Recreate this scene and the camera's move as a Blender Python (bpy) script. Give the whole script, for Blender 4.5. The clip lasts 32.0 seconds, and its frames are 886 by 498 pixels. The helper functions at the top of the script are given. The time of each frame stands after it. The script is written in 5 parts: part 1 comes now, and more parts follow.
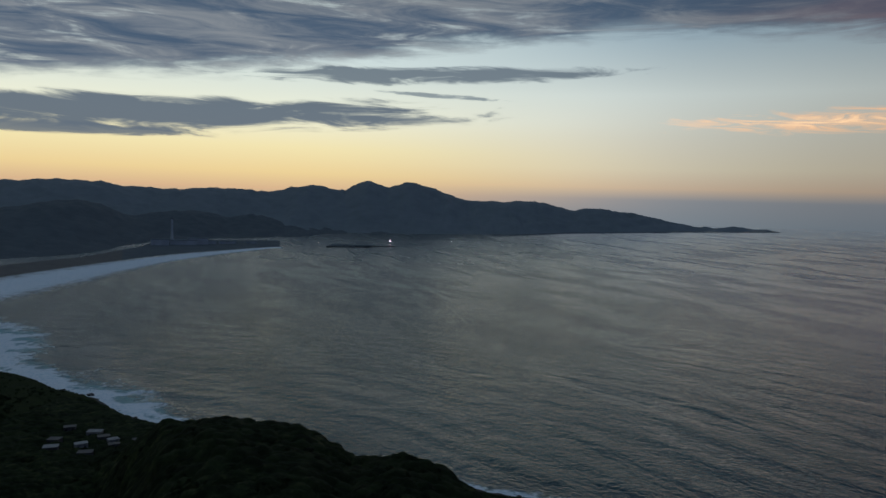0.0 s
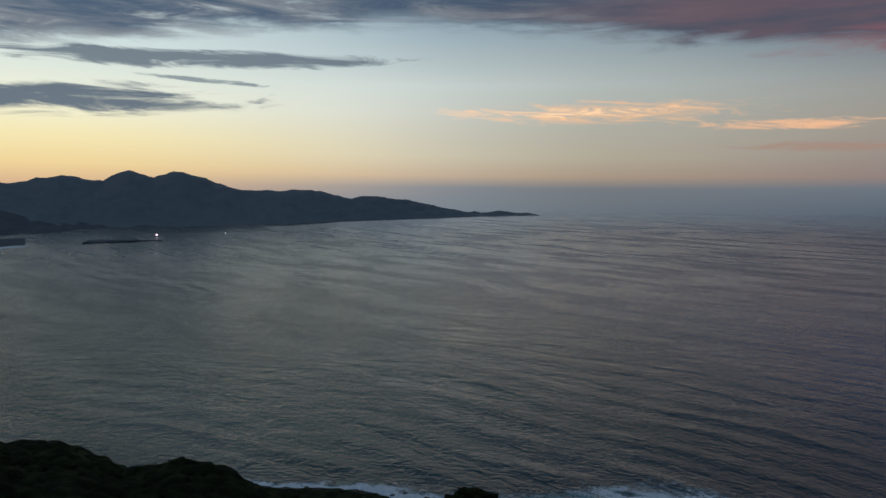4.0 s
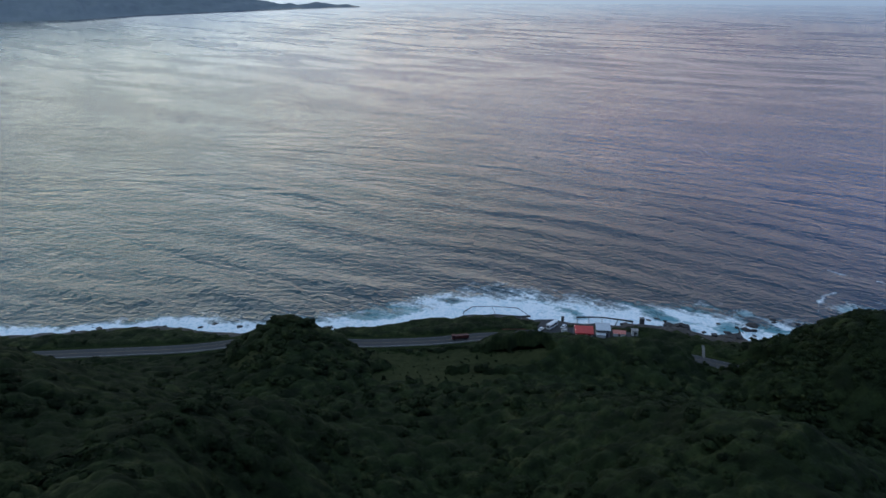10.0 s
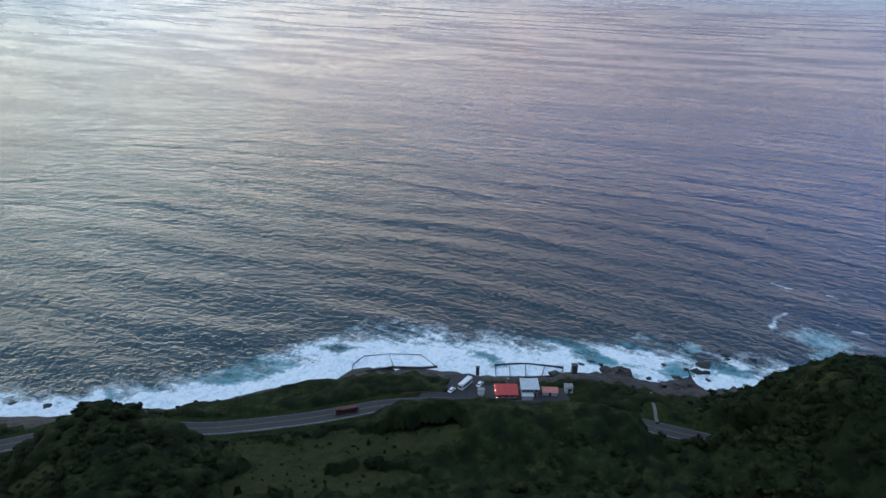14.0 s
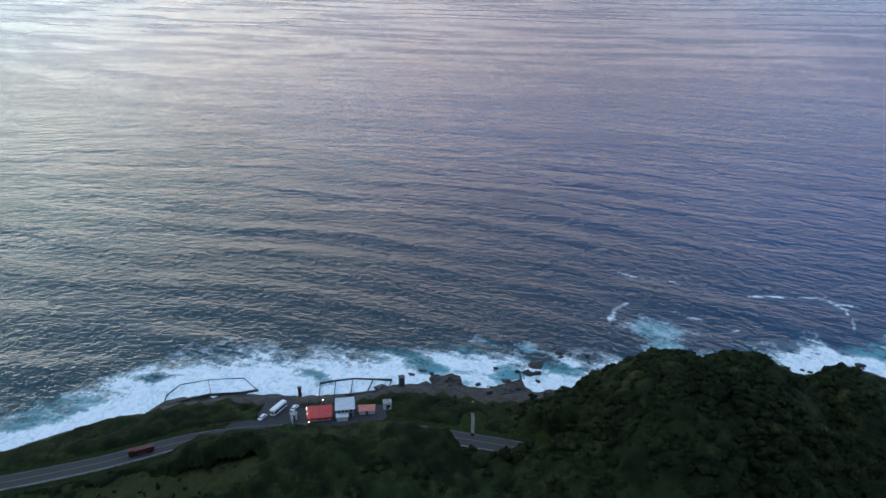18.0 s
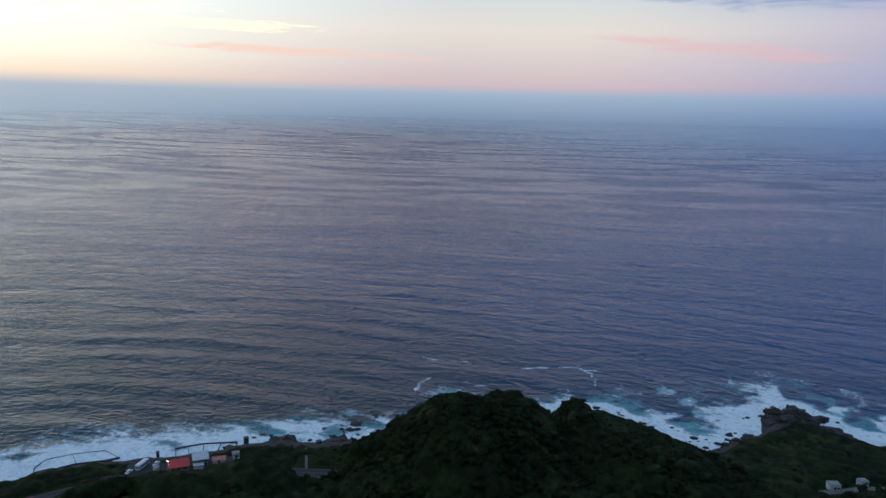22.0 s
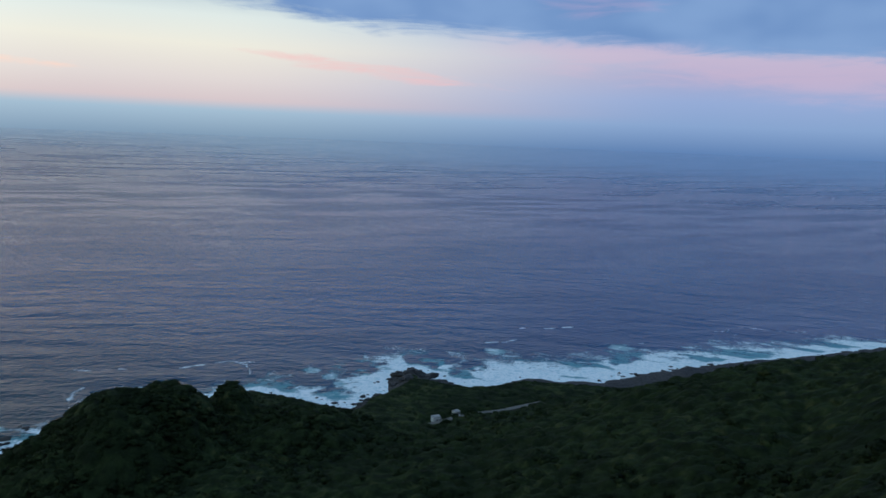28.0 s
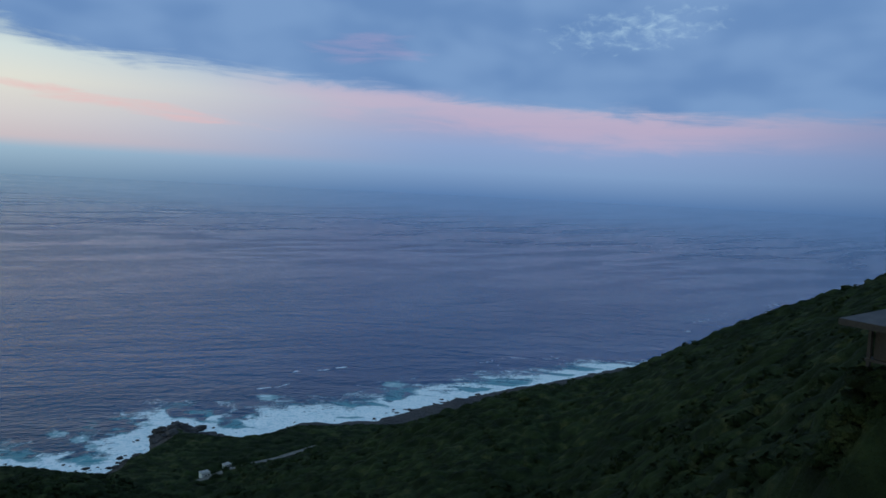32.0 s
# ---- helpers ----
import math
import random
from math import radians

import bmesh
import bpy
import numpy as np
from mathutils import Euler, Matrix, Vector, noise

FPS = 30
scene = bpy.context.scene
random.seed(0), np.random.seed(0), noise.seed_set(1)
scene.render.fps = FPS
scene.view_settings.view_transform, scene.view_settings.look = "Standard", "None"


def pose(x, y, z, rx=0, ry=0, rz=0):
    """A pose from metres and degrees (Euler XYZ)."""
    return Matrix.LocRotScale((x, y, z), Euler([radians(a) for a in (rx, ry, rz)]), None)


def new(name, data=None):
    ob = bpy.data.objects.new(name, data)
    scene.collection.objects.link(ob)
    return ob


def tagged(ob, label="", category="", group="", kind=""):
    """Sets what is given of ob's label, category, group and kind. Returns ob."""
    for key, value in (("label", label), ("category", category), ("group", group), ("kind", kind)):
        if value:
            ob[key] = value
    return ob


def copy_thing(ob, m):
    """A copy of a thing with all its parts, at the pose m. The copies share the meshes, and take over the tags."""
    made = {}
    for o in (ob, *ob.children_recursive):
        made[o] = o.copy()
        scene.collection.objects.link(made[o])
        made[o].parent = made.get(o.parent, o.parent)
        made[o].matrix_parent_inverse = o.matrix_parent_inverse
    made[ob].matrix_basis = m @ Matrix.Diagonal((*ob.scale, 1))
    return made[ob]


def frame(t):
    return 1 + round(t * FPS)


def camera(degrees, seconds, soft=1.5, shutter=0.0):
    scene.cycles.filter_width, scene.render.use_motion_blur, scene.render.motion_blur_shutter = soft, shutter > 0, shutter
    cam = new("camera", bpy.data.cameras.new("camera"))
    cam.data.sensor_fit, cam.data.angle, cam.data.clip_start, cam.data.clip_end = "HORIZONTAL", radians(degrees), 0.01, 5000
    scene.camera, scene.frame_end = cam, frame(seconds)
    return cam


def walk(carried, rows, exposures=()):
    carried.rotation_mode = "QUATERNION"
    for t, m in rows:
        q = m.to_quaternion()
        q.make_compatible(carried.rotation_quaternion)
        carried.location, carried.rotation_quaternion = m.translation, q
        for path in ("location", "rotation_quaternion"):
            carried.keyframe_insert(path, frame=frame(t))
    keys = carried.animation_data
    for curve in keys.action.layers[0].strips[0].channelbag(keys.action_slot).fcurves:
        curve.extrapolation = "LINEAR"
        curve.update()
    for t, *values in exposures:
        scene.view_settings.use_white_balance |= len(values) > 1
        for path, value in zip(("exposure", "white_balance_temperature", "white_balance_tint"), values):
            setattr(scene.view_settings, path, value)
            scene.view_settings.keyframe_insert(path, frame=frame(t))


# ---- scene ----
# ---- camera and its way ----
cam = camera(61.8, 32.0, soft=1.5)
# seconds, x, y, z, yaw, pitch, roll
ROWS = [
    (0.0, 0.0, 0.0, 180.0, 0.05, -2.89, 1.79),
    (0.5, 0.0, 0.0, 180.0, -1.90, -2.97, 1.45),
    (1.0, 0.0, 0.0, 180.0, -3.86, -2.98, 1.53),
    (1.5, 0.0, 0.0, 180.0, -5.87, -2.99, 1.56),
    (2.0, 0.0, 0.0, 180.0, -8.31, -2.99, 1.61),
    (2.5, 0.0, 0.0, 180.0, -10.71, -3.15, 1.19),
    (3.0, 0.0, 0.0, 180.0, -13.02, -3.25, 1.10),
    (3.5, 0.0, 0.0, 180.0, -15.12, -3.35, 0.93),
    (5.5, 0.0, 0.0, 180.0, -22.36, -3.90, 0.32),
    (6.0, 0.0, 0.0, 180.0, -24.47, -4.28, 0.66),
    (6.5, 0.0, 0.0, 180.0, -26.79, -5.35, 0.51),
    (7.0, 0.0, 0.0, 180.0, -28.38, -6.86, 0.45),
    (7.5, 0.0, 0.0, 180.0, -28.63, -8.75, 0.30),
    (8.0, 0.0, 0.0, 180.0, -28.75, -10.72, 0.31),
    (8.5, 0.5, 0.8, 179.9, -28.78, -12.72, 0.52),
    (9.0, 6.4, 9.6, 179.2, -29.36, -14.88, 0.43),
    (9.5, 16.8, 25.1, 177.9, -30.88, -17.16, -0.06),
    (10.0, 27.4, 40.7, 176.6, -30.47, -18.80, 0.27),
    (10.5, 37.9, 56.4, 175.3, -29.07, -19.75, 0.47),
    (11.0, 48.4, 72.0, 173.9, -28.66, -19.73, 0.37),
    (11.5, 58.9, 87.7, 172.6, -29.48, -19.79, -0.03),
    (12.0, 69.5, 103.3, 171.3, -31.68, -20.06, -0.37),
    (12.5, 77.9, 115.9, 170.3, -33.80, -20.79, 0.28),
    (13.0, 80.1, 119.0, 170.0, -35.74, -20.68, 0.99),
    (13.5, 81.7, 118.3, 170.1, -37.21, -20.40, 1.22),
    (14.0, 85.4, 116.9, 170.4, -38.32, -20.19, 0.98),
    (14.5, 90.7, 114.8, 170.8, -39.03, -20.18, 1.04),
    (16.5, 118.3, 104.1, 172.8, -40.62, -20.70, -0.41),
    (17.0, 124.5, 101.7, 173.3, -41.71, -20.94, -1.68),
    (17.5, 129.4, 99.8, 173.7, -42.78, -20.99, -0.92),
    (18.0, 132.8, 98.5, 173.9, -44.59, -20.96, -0.47),
    (18.5, 134.0, 98.0, 174.0, -46.91, -20.21, 0.48),
    (19.0, 130.1, 94.6, 174.3, -49.38, -18.72, 1.17),
    (19.5, 119.1, 84.9, 175.0, -51.06, -16.00, 0.32),
    (20.0, 106.6, 74.0, 175.8, -52.36, -14.12, 0.48),
    (20.5, 94.2, 63.1, 176.6, -53.63, -12.66, 0.87),
    (21.0, 81.8, 52.2, 177.4, -54.84, -11.59, 1.10),
    (21.5, 69.3, 41.3, 178.2, -56.34, -10.91, 1.13),
    (22.0, 56.9, 30.4, 179.0, -58.27, -10.44, 1.31),
    (22.5, 44.6, 19.7, 179.8, -60.12, -9.83, 1.30),
    (23.0, 37.6, 13.5, 180.3, -61.83, -9.29, 1.21),
    (23.5, 36.1, 12.7, 180.3, -63.57, -8.97, 1.20),
    (24.0, 31.5, 11.1, 180.3, -65.62, -8.91, 0.97),
    (24.5, 24.3, 8.5, 180.2, -67.87, -9.00, 0.69),
    (26.5, 0.0, 0.0, 180.0, -77.05, -8.61, 1.54),
    (27.0, 0.0, 0.0, 180.0, -79.69, -8.57, 1.39),
    (27.5, 0.0, 0.0, 180.0, -82.00, -8.66, 2.08),
    (28.0, 0.0, 0.0, 180.0, -84.47, -8.55, 2.22),
    (28.5, 0.0, 0.0, 180.0, -86.91, -8.31, 2.18),
    (29.0, 0.0, 0.0, 180.0, -89.28, -7.98, 2.22),
    (29.5, 0.0, 0.0, 180.0, -91.57, -7.59, 2.20),
    (30.0, 0.0, 0.0, 180.0, -93.74, -7.09, 2.23),
    (30.5, 0.0, 0.0, 180.0, -95.82, -6.66, 2.10),
    (31.0, 0.0, 0.0, 180.0, -97.85, -6.11, 2.13),
    (31.5, 0.0, 0.0, 180.0, -99.82, -5.46, 2.50),
    (32.0, 0.0, 0.0, 180.0, -101.95, -4.65, 2.89),
]


def view(x, y, z, yaw, pitch, roll):
    return pose(x, y, z, 0, 0, yaw) @ pose(0, 0, 0, 90 + pitch) @ pose(0, 0, 0, 0, 0, roll)


EXPOSURE = [(0.0, -0.5, 6230, 7), (5.5, -0.38, 6230, 7), (7.0, -0.1, 6170, 7), (8.0, 0.24, 6080, 6), (9.0, 0.84, 5950, 6), (11.0, 1.6, 6230, 9), (14.5, 1.74, 6320, 8),
            (18.0, 1.78, 6250, 7), (19.3, 1.74, 6150, 7), (20.0, 1.45, 6080, 6), (21.0, 1.13, 5960, 6), (23.0, 0.86, 5880, 5), (25.0, 0.86, 5900, 3), (28.0, 1.1, 5850, -2), (32.0, 0.95, 5750, -5)]
walk(cam, [(r[0], view(*r[1:])) for r in ROWS], EXPOSURE)


# ---- node helpers ----
class Nodes:
    """A small hand for node trees: sockets in, sockets out."""

    def __init__(self, tree):
        self.tree = tree
        tree.nodes.clear()

    def put(self, kind):
        return self.tree.nodes.new(kind)

    def link(self, a, b):
        if isinstance(a, (int, float)):
            b.default_value = a
        elif isinstance(a, tuple):
            b.default_value = a if len(a) == len(b.default_value) else (*a, 1.0)
        else:
            self.tree.links.new(a, b)

    def math(self, op, a, b=0.0, c=0.0):
        n = self.put("ShaderNodeMath")
        n.operation = op
        for s, v in zip(n.inputs, (a, b, c)):
            self.link(v, s)
        return n.outputs[0]

    def add(self, a, b):
        return self.math("ADD", a, b)

    def sub(self, a, b):
        return self.math("SUBTRACT", a, b)

    def mul(self, a, b):
        return self.math("MULTIPLY", a, b)

    def step(self, v, lo, hi, to_lo=0.0, to_hi=1.0):
        n = self.put("ShaderNodeMapRange")
        n.interpolation_type = "SMOOTHSTEP"
        for s, w in zip(n.inputs, (v, lo, hi, to_lo, to_hi)):
            self.link(w, s)
        return n.outputs[0]

    def mix(self, f, a, b, blend="MIX"):
        n = self.put("ShaderNodeMix")
        n.data_type, n.blend_type = "RGBA", blend
        self.link(f, n.inputs[0])
        self.link(a, n.inputs[6])
        self.link(b, n.inputs[7])
        return n.outputs[2]

    def vec(self, x, y, z):
        n = self.put("ShaderNodeCombineXYZ")
        for s, v in zip(n.inputs, (x, y, z)):
            self.link(v, s)
        return n.outputs[0]

    def noise(self, vector, scale, detail=4.0, rough=0.55, distort=0.0):
        n = self.put("ShaderNodeTexNoise")
        self.link(vector, n.inputs["Vector"])
        n.inputs["Scale"].default_value = scale
        n.inputs["Detail"].default_value = detail
        n.inputs["Roughness"].default_value = rough
        n.inputs["Distortion"].default_value = distort
        return n.outputs["Fac"]

    def ramp(self, f, stops, interp="LINEAR"):
        n = self.put("ShaderNodeValToRGB")
        n.color_ramp.interpolation = interp
        els = n.color_ramp.elements
        while len(els) < len(stops):
            els.new(0.5)
        for e, (p, col) in zip(els, stops):
            e.position = p
            e.color = (col, col, col, 1) if isinstance(col, (int, float)) else (*col, 1)
        self.link(f, n.inputs[0])
        return n.outputs[0]


def rgb(r, g, b, k=1.0):
    """Linear colour from 0..255 display values, times k."""
    return tuple(k * ((v / 255 + 0.055) / 1.055) ** 2.4 if v > 10 else k * v / 255 / 12.92 for v in (r, g, b))


# ---- sky: after sunset, gold low at the sun's side, blue cloud deck overhead ----
world = bpy.data.worlds.new("dusk_sky")
scene.world = world
world.use_nodes = True
N = Nodes(world.node_tree)
co = N.put("ShaderNodeTexCoord").outputs["Generated"]
sep = N.put("ShaderNodeSeparateXYZ")
N.link(co, sep.inputs[0])
AZ = N.mul(N.math("ARCTAN2", sep.outputs[0], sep.outputs[1]), 57.2958)
EL = N.mul(N.math("ARCSINE", sep.outputs[2]), 57.2958)
W1 = N.noise(N.vec(N.mul(AZ, 0.11), N.mul(EL, 0.42), 0.0), 1.0, 6.0, 0.58, 0.35)
W2 = N.noise(N.vec(N.mul(AZ, 0.045), N.mul(EL, 0.42), 3.0), 1.0, 5.0, 0.55, 0.2)
W3 = N.noise(N.vec(N.mul(AZ, 0.16), N.mul(EL, 1.1), 7.0), 1.0, 6.0, 0.62, 0.6)
W4 = N.noise(N.vec(N.mul(AZ, 0.8), N.mul(EL, 1.5), 2.0), 1.0, 4.0, 0.6, 0.4)
W7 = N.noise(N.vec(N.mul(AZ, 0.13), N.mul(EL, 0.26), 12.0), 1.0, 2.0, 0.45, 0.1)
W5 = N.noise(N.vec(N.mul(AZ, 0.13), N.mul(EL, 0.95), 6.0), 1.0, 7.0, 0.62, 0.9)
W6 = N.noise(N.vec(N.mul(AZ, 0.3), N.mul(N.add(EL, N.mul(AZ, 0.05)), 2.4), 8.0), 1.0, 6.0, 0.62, 0.9)
P = N.add(N.mul(EL, 1 / 44), 4 / 44)


def at(el):
    return (el + 4) / 44


def zone(stops):
    return N.ramp(P, [(max(0.0, min(1.0, at(e))), c) for e, c in stops])


sunset = zone([(-4, rgb(132, 140, 140)), (-1.0, rgb(158, 162, 158)), (0.3, rgb(168, 146, 130)), (1.3, rgb(212, 174, 136)), (2.6, rgb(234, 204, 146)), (4.5, rgb(240, 222, 170)), (7, rgb(236, 233, 208)),
               (11, rgb(220, 231, 228)), (18, rgb(204, 216, 212)), (27, rgb(150, 170, 178)), (40, rgb(76, 98, 120))])
middle = zone([(-4, rgb(120, 128, 134)), (-0.4, rgb(126, 134, 142)), (1.3, rgb(138, 140, 145)), (2.2, rgb(198, 174, 150)), (3.6, rgb(208, 196, 172)), (6.0, rgb(206, 202, 188)),
               (9, rgb(210, 216, 211)), (13, rgb(164, 182, 192)), (17, rgb(120, 142, 160)), (25, rgb(84, 106, 130)), (40, rgb(46, 66, 94))])
rosy = zone([(-4, rgb(78, 90, 110)), (-0.4, rgb(98, 110, 126)), (1.4, rgb(124, 134, 146)), (2.1, rgb(160, 140, 140)), (3.6, rgb(168, 152, 148)), (6, rgb(178, 166, 154)),
             (8, rgb(168, 165, 160)), (12, rgb(94, 116, 138)), (18, rgb(62, 86, 116)), (25, rgb(50, 74, 106)), (40, rgb(34, 54, 84))])
blue = zone([(-4, rgb(58, 74, 104)), (-0.4, rgb(73, 91, 124)), (1.5, rgb(102, 115, 143)), (3.2, rgb(112, 120, 148)), (5.0, rgb(126, 121, 144)), (6.5, rgb(130, 128, 148)),
             (9, rgb(84, 106, 148)), (15, rgb(54, 80, 134)), (25, rgb(40, 64, 116)), (40, rgb(28, 46, 90))])
east = zone([(-4, rgb(40, 54, 84)), (0, rgb(46, 64, 97)), (6, rgb(60, 78, 114)), (15, rgb(60, 80, 118)), (40, rgb(48, 63, 94))])
sky = N.mix(N.step(AZ, -13, 21), sunset, middle)
sky = N.mix(N.step(AZ, 22, 60), sky, rosy)
sky = N.mix(N.step(AZ, 66, 104), sky, blue)
sky = N.mix(N.mul(N.step(EL, 10, 20), N.step(AZ, 44, 84)), sky, blue)
sky = N.mix(N.step(AZ, 112, 165), sky, east)
sky = N.mix(N.step(AZ, -40, -120), sky, east)
# paler straight overhead
sky = N.mix(N.step(EL, 44, 68), sky, rgb(146, 166, 188))
# cloud deck: its lower edge over the heading
edge = N.ramp(N.add(N.mul(AZ, 1 / 180), 40 / 180), [(0.0, 0.42), (0.05, 0.46), (0.2, 0.72), (0.31, 0.86), (0.41, 0.74), (0.53, 0.56), (0.6, 0.56), (0.68, 0.47), (0.78, 0.42), (0.83, 0.34), (0.95, 0.36)], "B_SPLINE")
over = N.sub(N.add(EL, N.add(N.mul(N.sub(W1, 0.5), 2.6), N.mul(N.sub(W5, 0.5), 2.8))), N.mul(edge, 16.0))
deck_soft = N.mul(N.mul(N.step(over, -0.35, 1.3), N.step(EL, 24, 15, 0.35, 1.0)), N.step(EL, 60, 40))
grey_deck = N.mix(N.step(N.add(N.mul(W2, 0.35), N.mul(W5, 0.65)), 0.38, 0.66), rgb(78, 96, 118), rgb(140, 144, 150))
pink_deck = N.mix(N.step(W2, 0.35, 0.65), rgb(84, 92, 110), rgb(122, 102, 112))
blue_deck = N.mix(N.step(W7, 0.34, 0.66), rgb(84, 102, 136), rgb(97, 113, 144))
deck = N.mix(N.step(AZ, 12, 40), grey_deck, pink_deck)
deck = N.mix(N.step(AZ, 56, 72), deck, blue_deck)
# gaps in the deck let the paler sky through
gaps = N.mul(N.step(N.add(N.mul(W3, 0.4), N.mul(W5, 0.6)), 0.54, 0.7), N.step(AZ, 40, -6))
sky = N.mix(N.mul(deck_soft, N.sub(1.0, N.mul(gaps, 0.75))), sky, deck)
# pink glow along the deck's underside
under = N.mul(N.mul(N.step(over, -2.6, -0.5), N.step(over, 0.7, -0.4)), N.mul(N.step(AZ, 82, 96), N.step(AZ, 134, 118)))
sky = N.mix(N.mul(under, 0.45), sky, rgb(162, 130, 142))


def streak(az0, az1, el0, slope, half, lo, hi, w, colour, amount):
    """A long thin cloud between two headings, tapering to both ends, torn by the noise w."""
    global sky
    mid, span = (az0 + az1) / 2, (az1 - az0) / 2
    along = N.math("DIVIDE", N.sub(AZ, mid), span)
    across = N.math("DIVIDE", N.sub(EL, N.add(el0, N.mul(N.sub(AZ, mid), slope))), half)
    r = N.add(N.mul(along, along), N.mul(across, across))
    body = N.add(N.sub(1.0, r), N.mul(N.sub(w, 0.5), 2.6))
    sky = N.mix(N.mul(N.step(body, lo, hi), amount), sky, colour)


streak(-50, 4.5, 6.35, 0.046, 1.5, 0.1, 0.75, W5, rgb(92, 104, 118), 0.95)
streak(-44, -14, 4.9, 0.03, 0.6, 0.2, 0.8, W5, rgb(98, 108, 120), 0.9)
streak(-20, 16, 10.2, 0.03, 0.8, 0.25, 0.8, W5, rgb(104, 116, 128), 0.9)
streak(-7, 6, 8.75, -0.04, 0.24, 0.3, 0.8, W5, rgb(116, 128, 138), 0.8)
streak(13, 45, 6.95, 0.012, 1.15, 0.35, 1.5, W6, rgb(255, 196, 146, 1.3), 0.95)
streak(15, 41, 7.0, 0.012, 0.7, 0.7, 1.6, W6, rgb(255, 214, 170, 1.6), 0.9)
streak(33, 50, 5.85, -0.01, 0.5, 0.3, 1.2, W6, rgb(255, 192, 146, 1.4), 0.85)
streak(33, 62, 4.2, -0.02, 0.6, 0.4, 1.1, W3, rgb(196, 152, 134), 0.6)
streak(66, 92, 4.7, -0.09, 0.7, 0.3, 1.2, W3, rgb(182, 134, 132), 0.55)
streak(38, 58, 11.0, -0.02, 1.2, 0.1, 1.2, W5, rgb(186, 122, 124, 0.9), 0.5)
streak(90, 101, 10.2, 0.0, 1.5, 0.3, 1.3, W3, rgb(132, 116, 142), 0.4)
streak(106, 125, 12.2, 0.1, 2.3, 0.55, 2.1, W4, rgb(160, 171, 180), 0.6)
# the glow after sunset
glow = N.add(1.0, N.mul(N.mul(N.step(AZ, 31, 7), N.step(AZ, -110, -60)), N.add(N.step(EL, 20, 13, 0.0, 0.3), N.step(EL, 11, 6, 0.0, 0.2))))
sky = N.mix(1.0, sky, N.vec(glow, glow, glow), "MULTIPLY")
back = N.put("ShaderNodeBackground")
N.link(sky, back.inputs[0])
back.inputs[1].default_value = 1.0
N.link(back.outputs[0], N.put("ShaderNodeOutputWorld").inputs[0])


# ---- materials ----
def material(name):
    m = bpy.data.materials.new(name)
    m.use_nodes = True
    n = Nodes(m.node_tree)
    b = n.put("ShaderNodeBsdfPrincipled")
    n.link(b.outputs[0], n.put("ShaderNodeOutputMaterial").inputs[0])
    return m, n, b


def bump(n, b, height, strength, distance):
    k = n.put("ShaderNodeBump")
    k.inputs["Strength"].default_value = strength
    k.inputs["Distance"].default_value = distance
    n.link(height, k.inputs["Height"])
    n.link(k.outputs[0], b.inputs["Normal"])


def plain(name, dark, light, scale=2.0, rough=0.8, relief=0.3, depth=0.05, metal=0.0, each=0.0, spec=0.5):
    """A weathered surface: two scales of variation, some relief; each: how far single objects differ."""
    m, n, b = material(name)
    geo = n.put("ShaderNodeNewGeometry").outputs["Position"]
    fine, broad = n.noise(geo, scale, 5.0), n.noise(geo, scale * 0.13, 3.0)
    f = n.add(n.mul(fine, 0.6), n.mul(broad, 0.4))
    if each:
        f = n.add(f, n.mul(n.sub(n.put("ShaderNodeObjectInfo").outputs["Random"], 0.5), each))
    n.link(n.mix(n.step(f, 0.32, 0.68), dark, light), b.inputs["Base Color"])
    n.link(n.step(broad, 0.3, 0.7, rough - 0.08, min(1.0, rough + 0.08)), b.inputs["Roughness"])
    b.inputs["Metallic"].default_value = metal
    b.inputs["Specular IOR Level"].default_value = spec
    if relief:
        bump(n, b, fine, relief, depth)
    return m


def foliage(name, dark, light, yellow, one_sheet=False):
    m, n, b = material(name)
    geo = n.put("ShaderNodeNewGeometry")
    leaf = geo.outputs["Random Per Island"]
    if one_sheet:
        tint = n.put("ShaderNodeAttribute")
        tint.attribute_name = "tint"
        leaf = tint.outputs["Fac"]
    stand = n.noise(geo.outputs["Position"], 0.16, 3.0, 0.6)
    field = n.noise(geo.outputs["Position"], 0.021, 3.0)
    c = n.mix(n.step(n.add(n.mul(leaf, 0.22), n.mul(stand, 0.85)), 0.28, 0.8), dark, light)
    c = n.mix(n.mul(n.step(stand, 0.54, 0.7), n.step(field, 0.4, 0.6)), c, yellow)
    c = n.mix(n.mul(n.step(field, 0.56, 0.38), 0.35), c, dark)
    mottle = n.noise(geo.outputs["Position"], 0.7, 5.0, 0.75)
    c = n.mix(n.mul(n.step(mottle, 0.55, 0.36), 0.4), c, dark)
    n.link(c, b.inputs["Base Color"])
    b.inputs["Roughness"].default_value = 0.8
    b.inputs["Specular IOR Level"].default_value = 0.06
    tufts = n.add(n.noise(geo.outputs["Position"], 0.9, 4.0, 0.75), n.mul(n.noise(geo.outputs["Position"], 2.2, 4.0, 0.75), 0.8))
    bump(n, b, tufts, 1.0, 1.4)
    return m


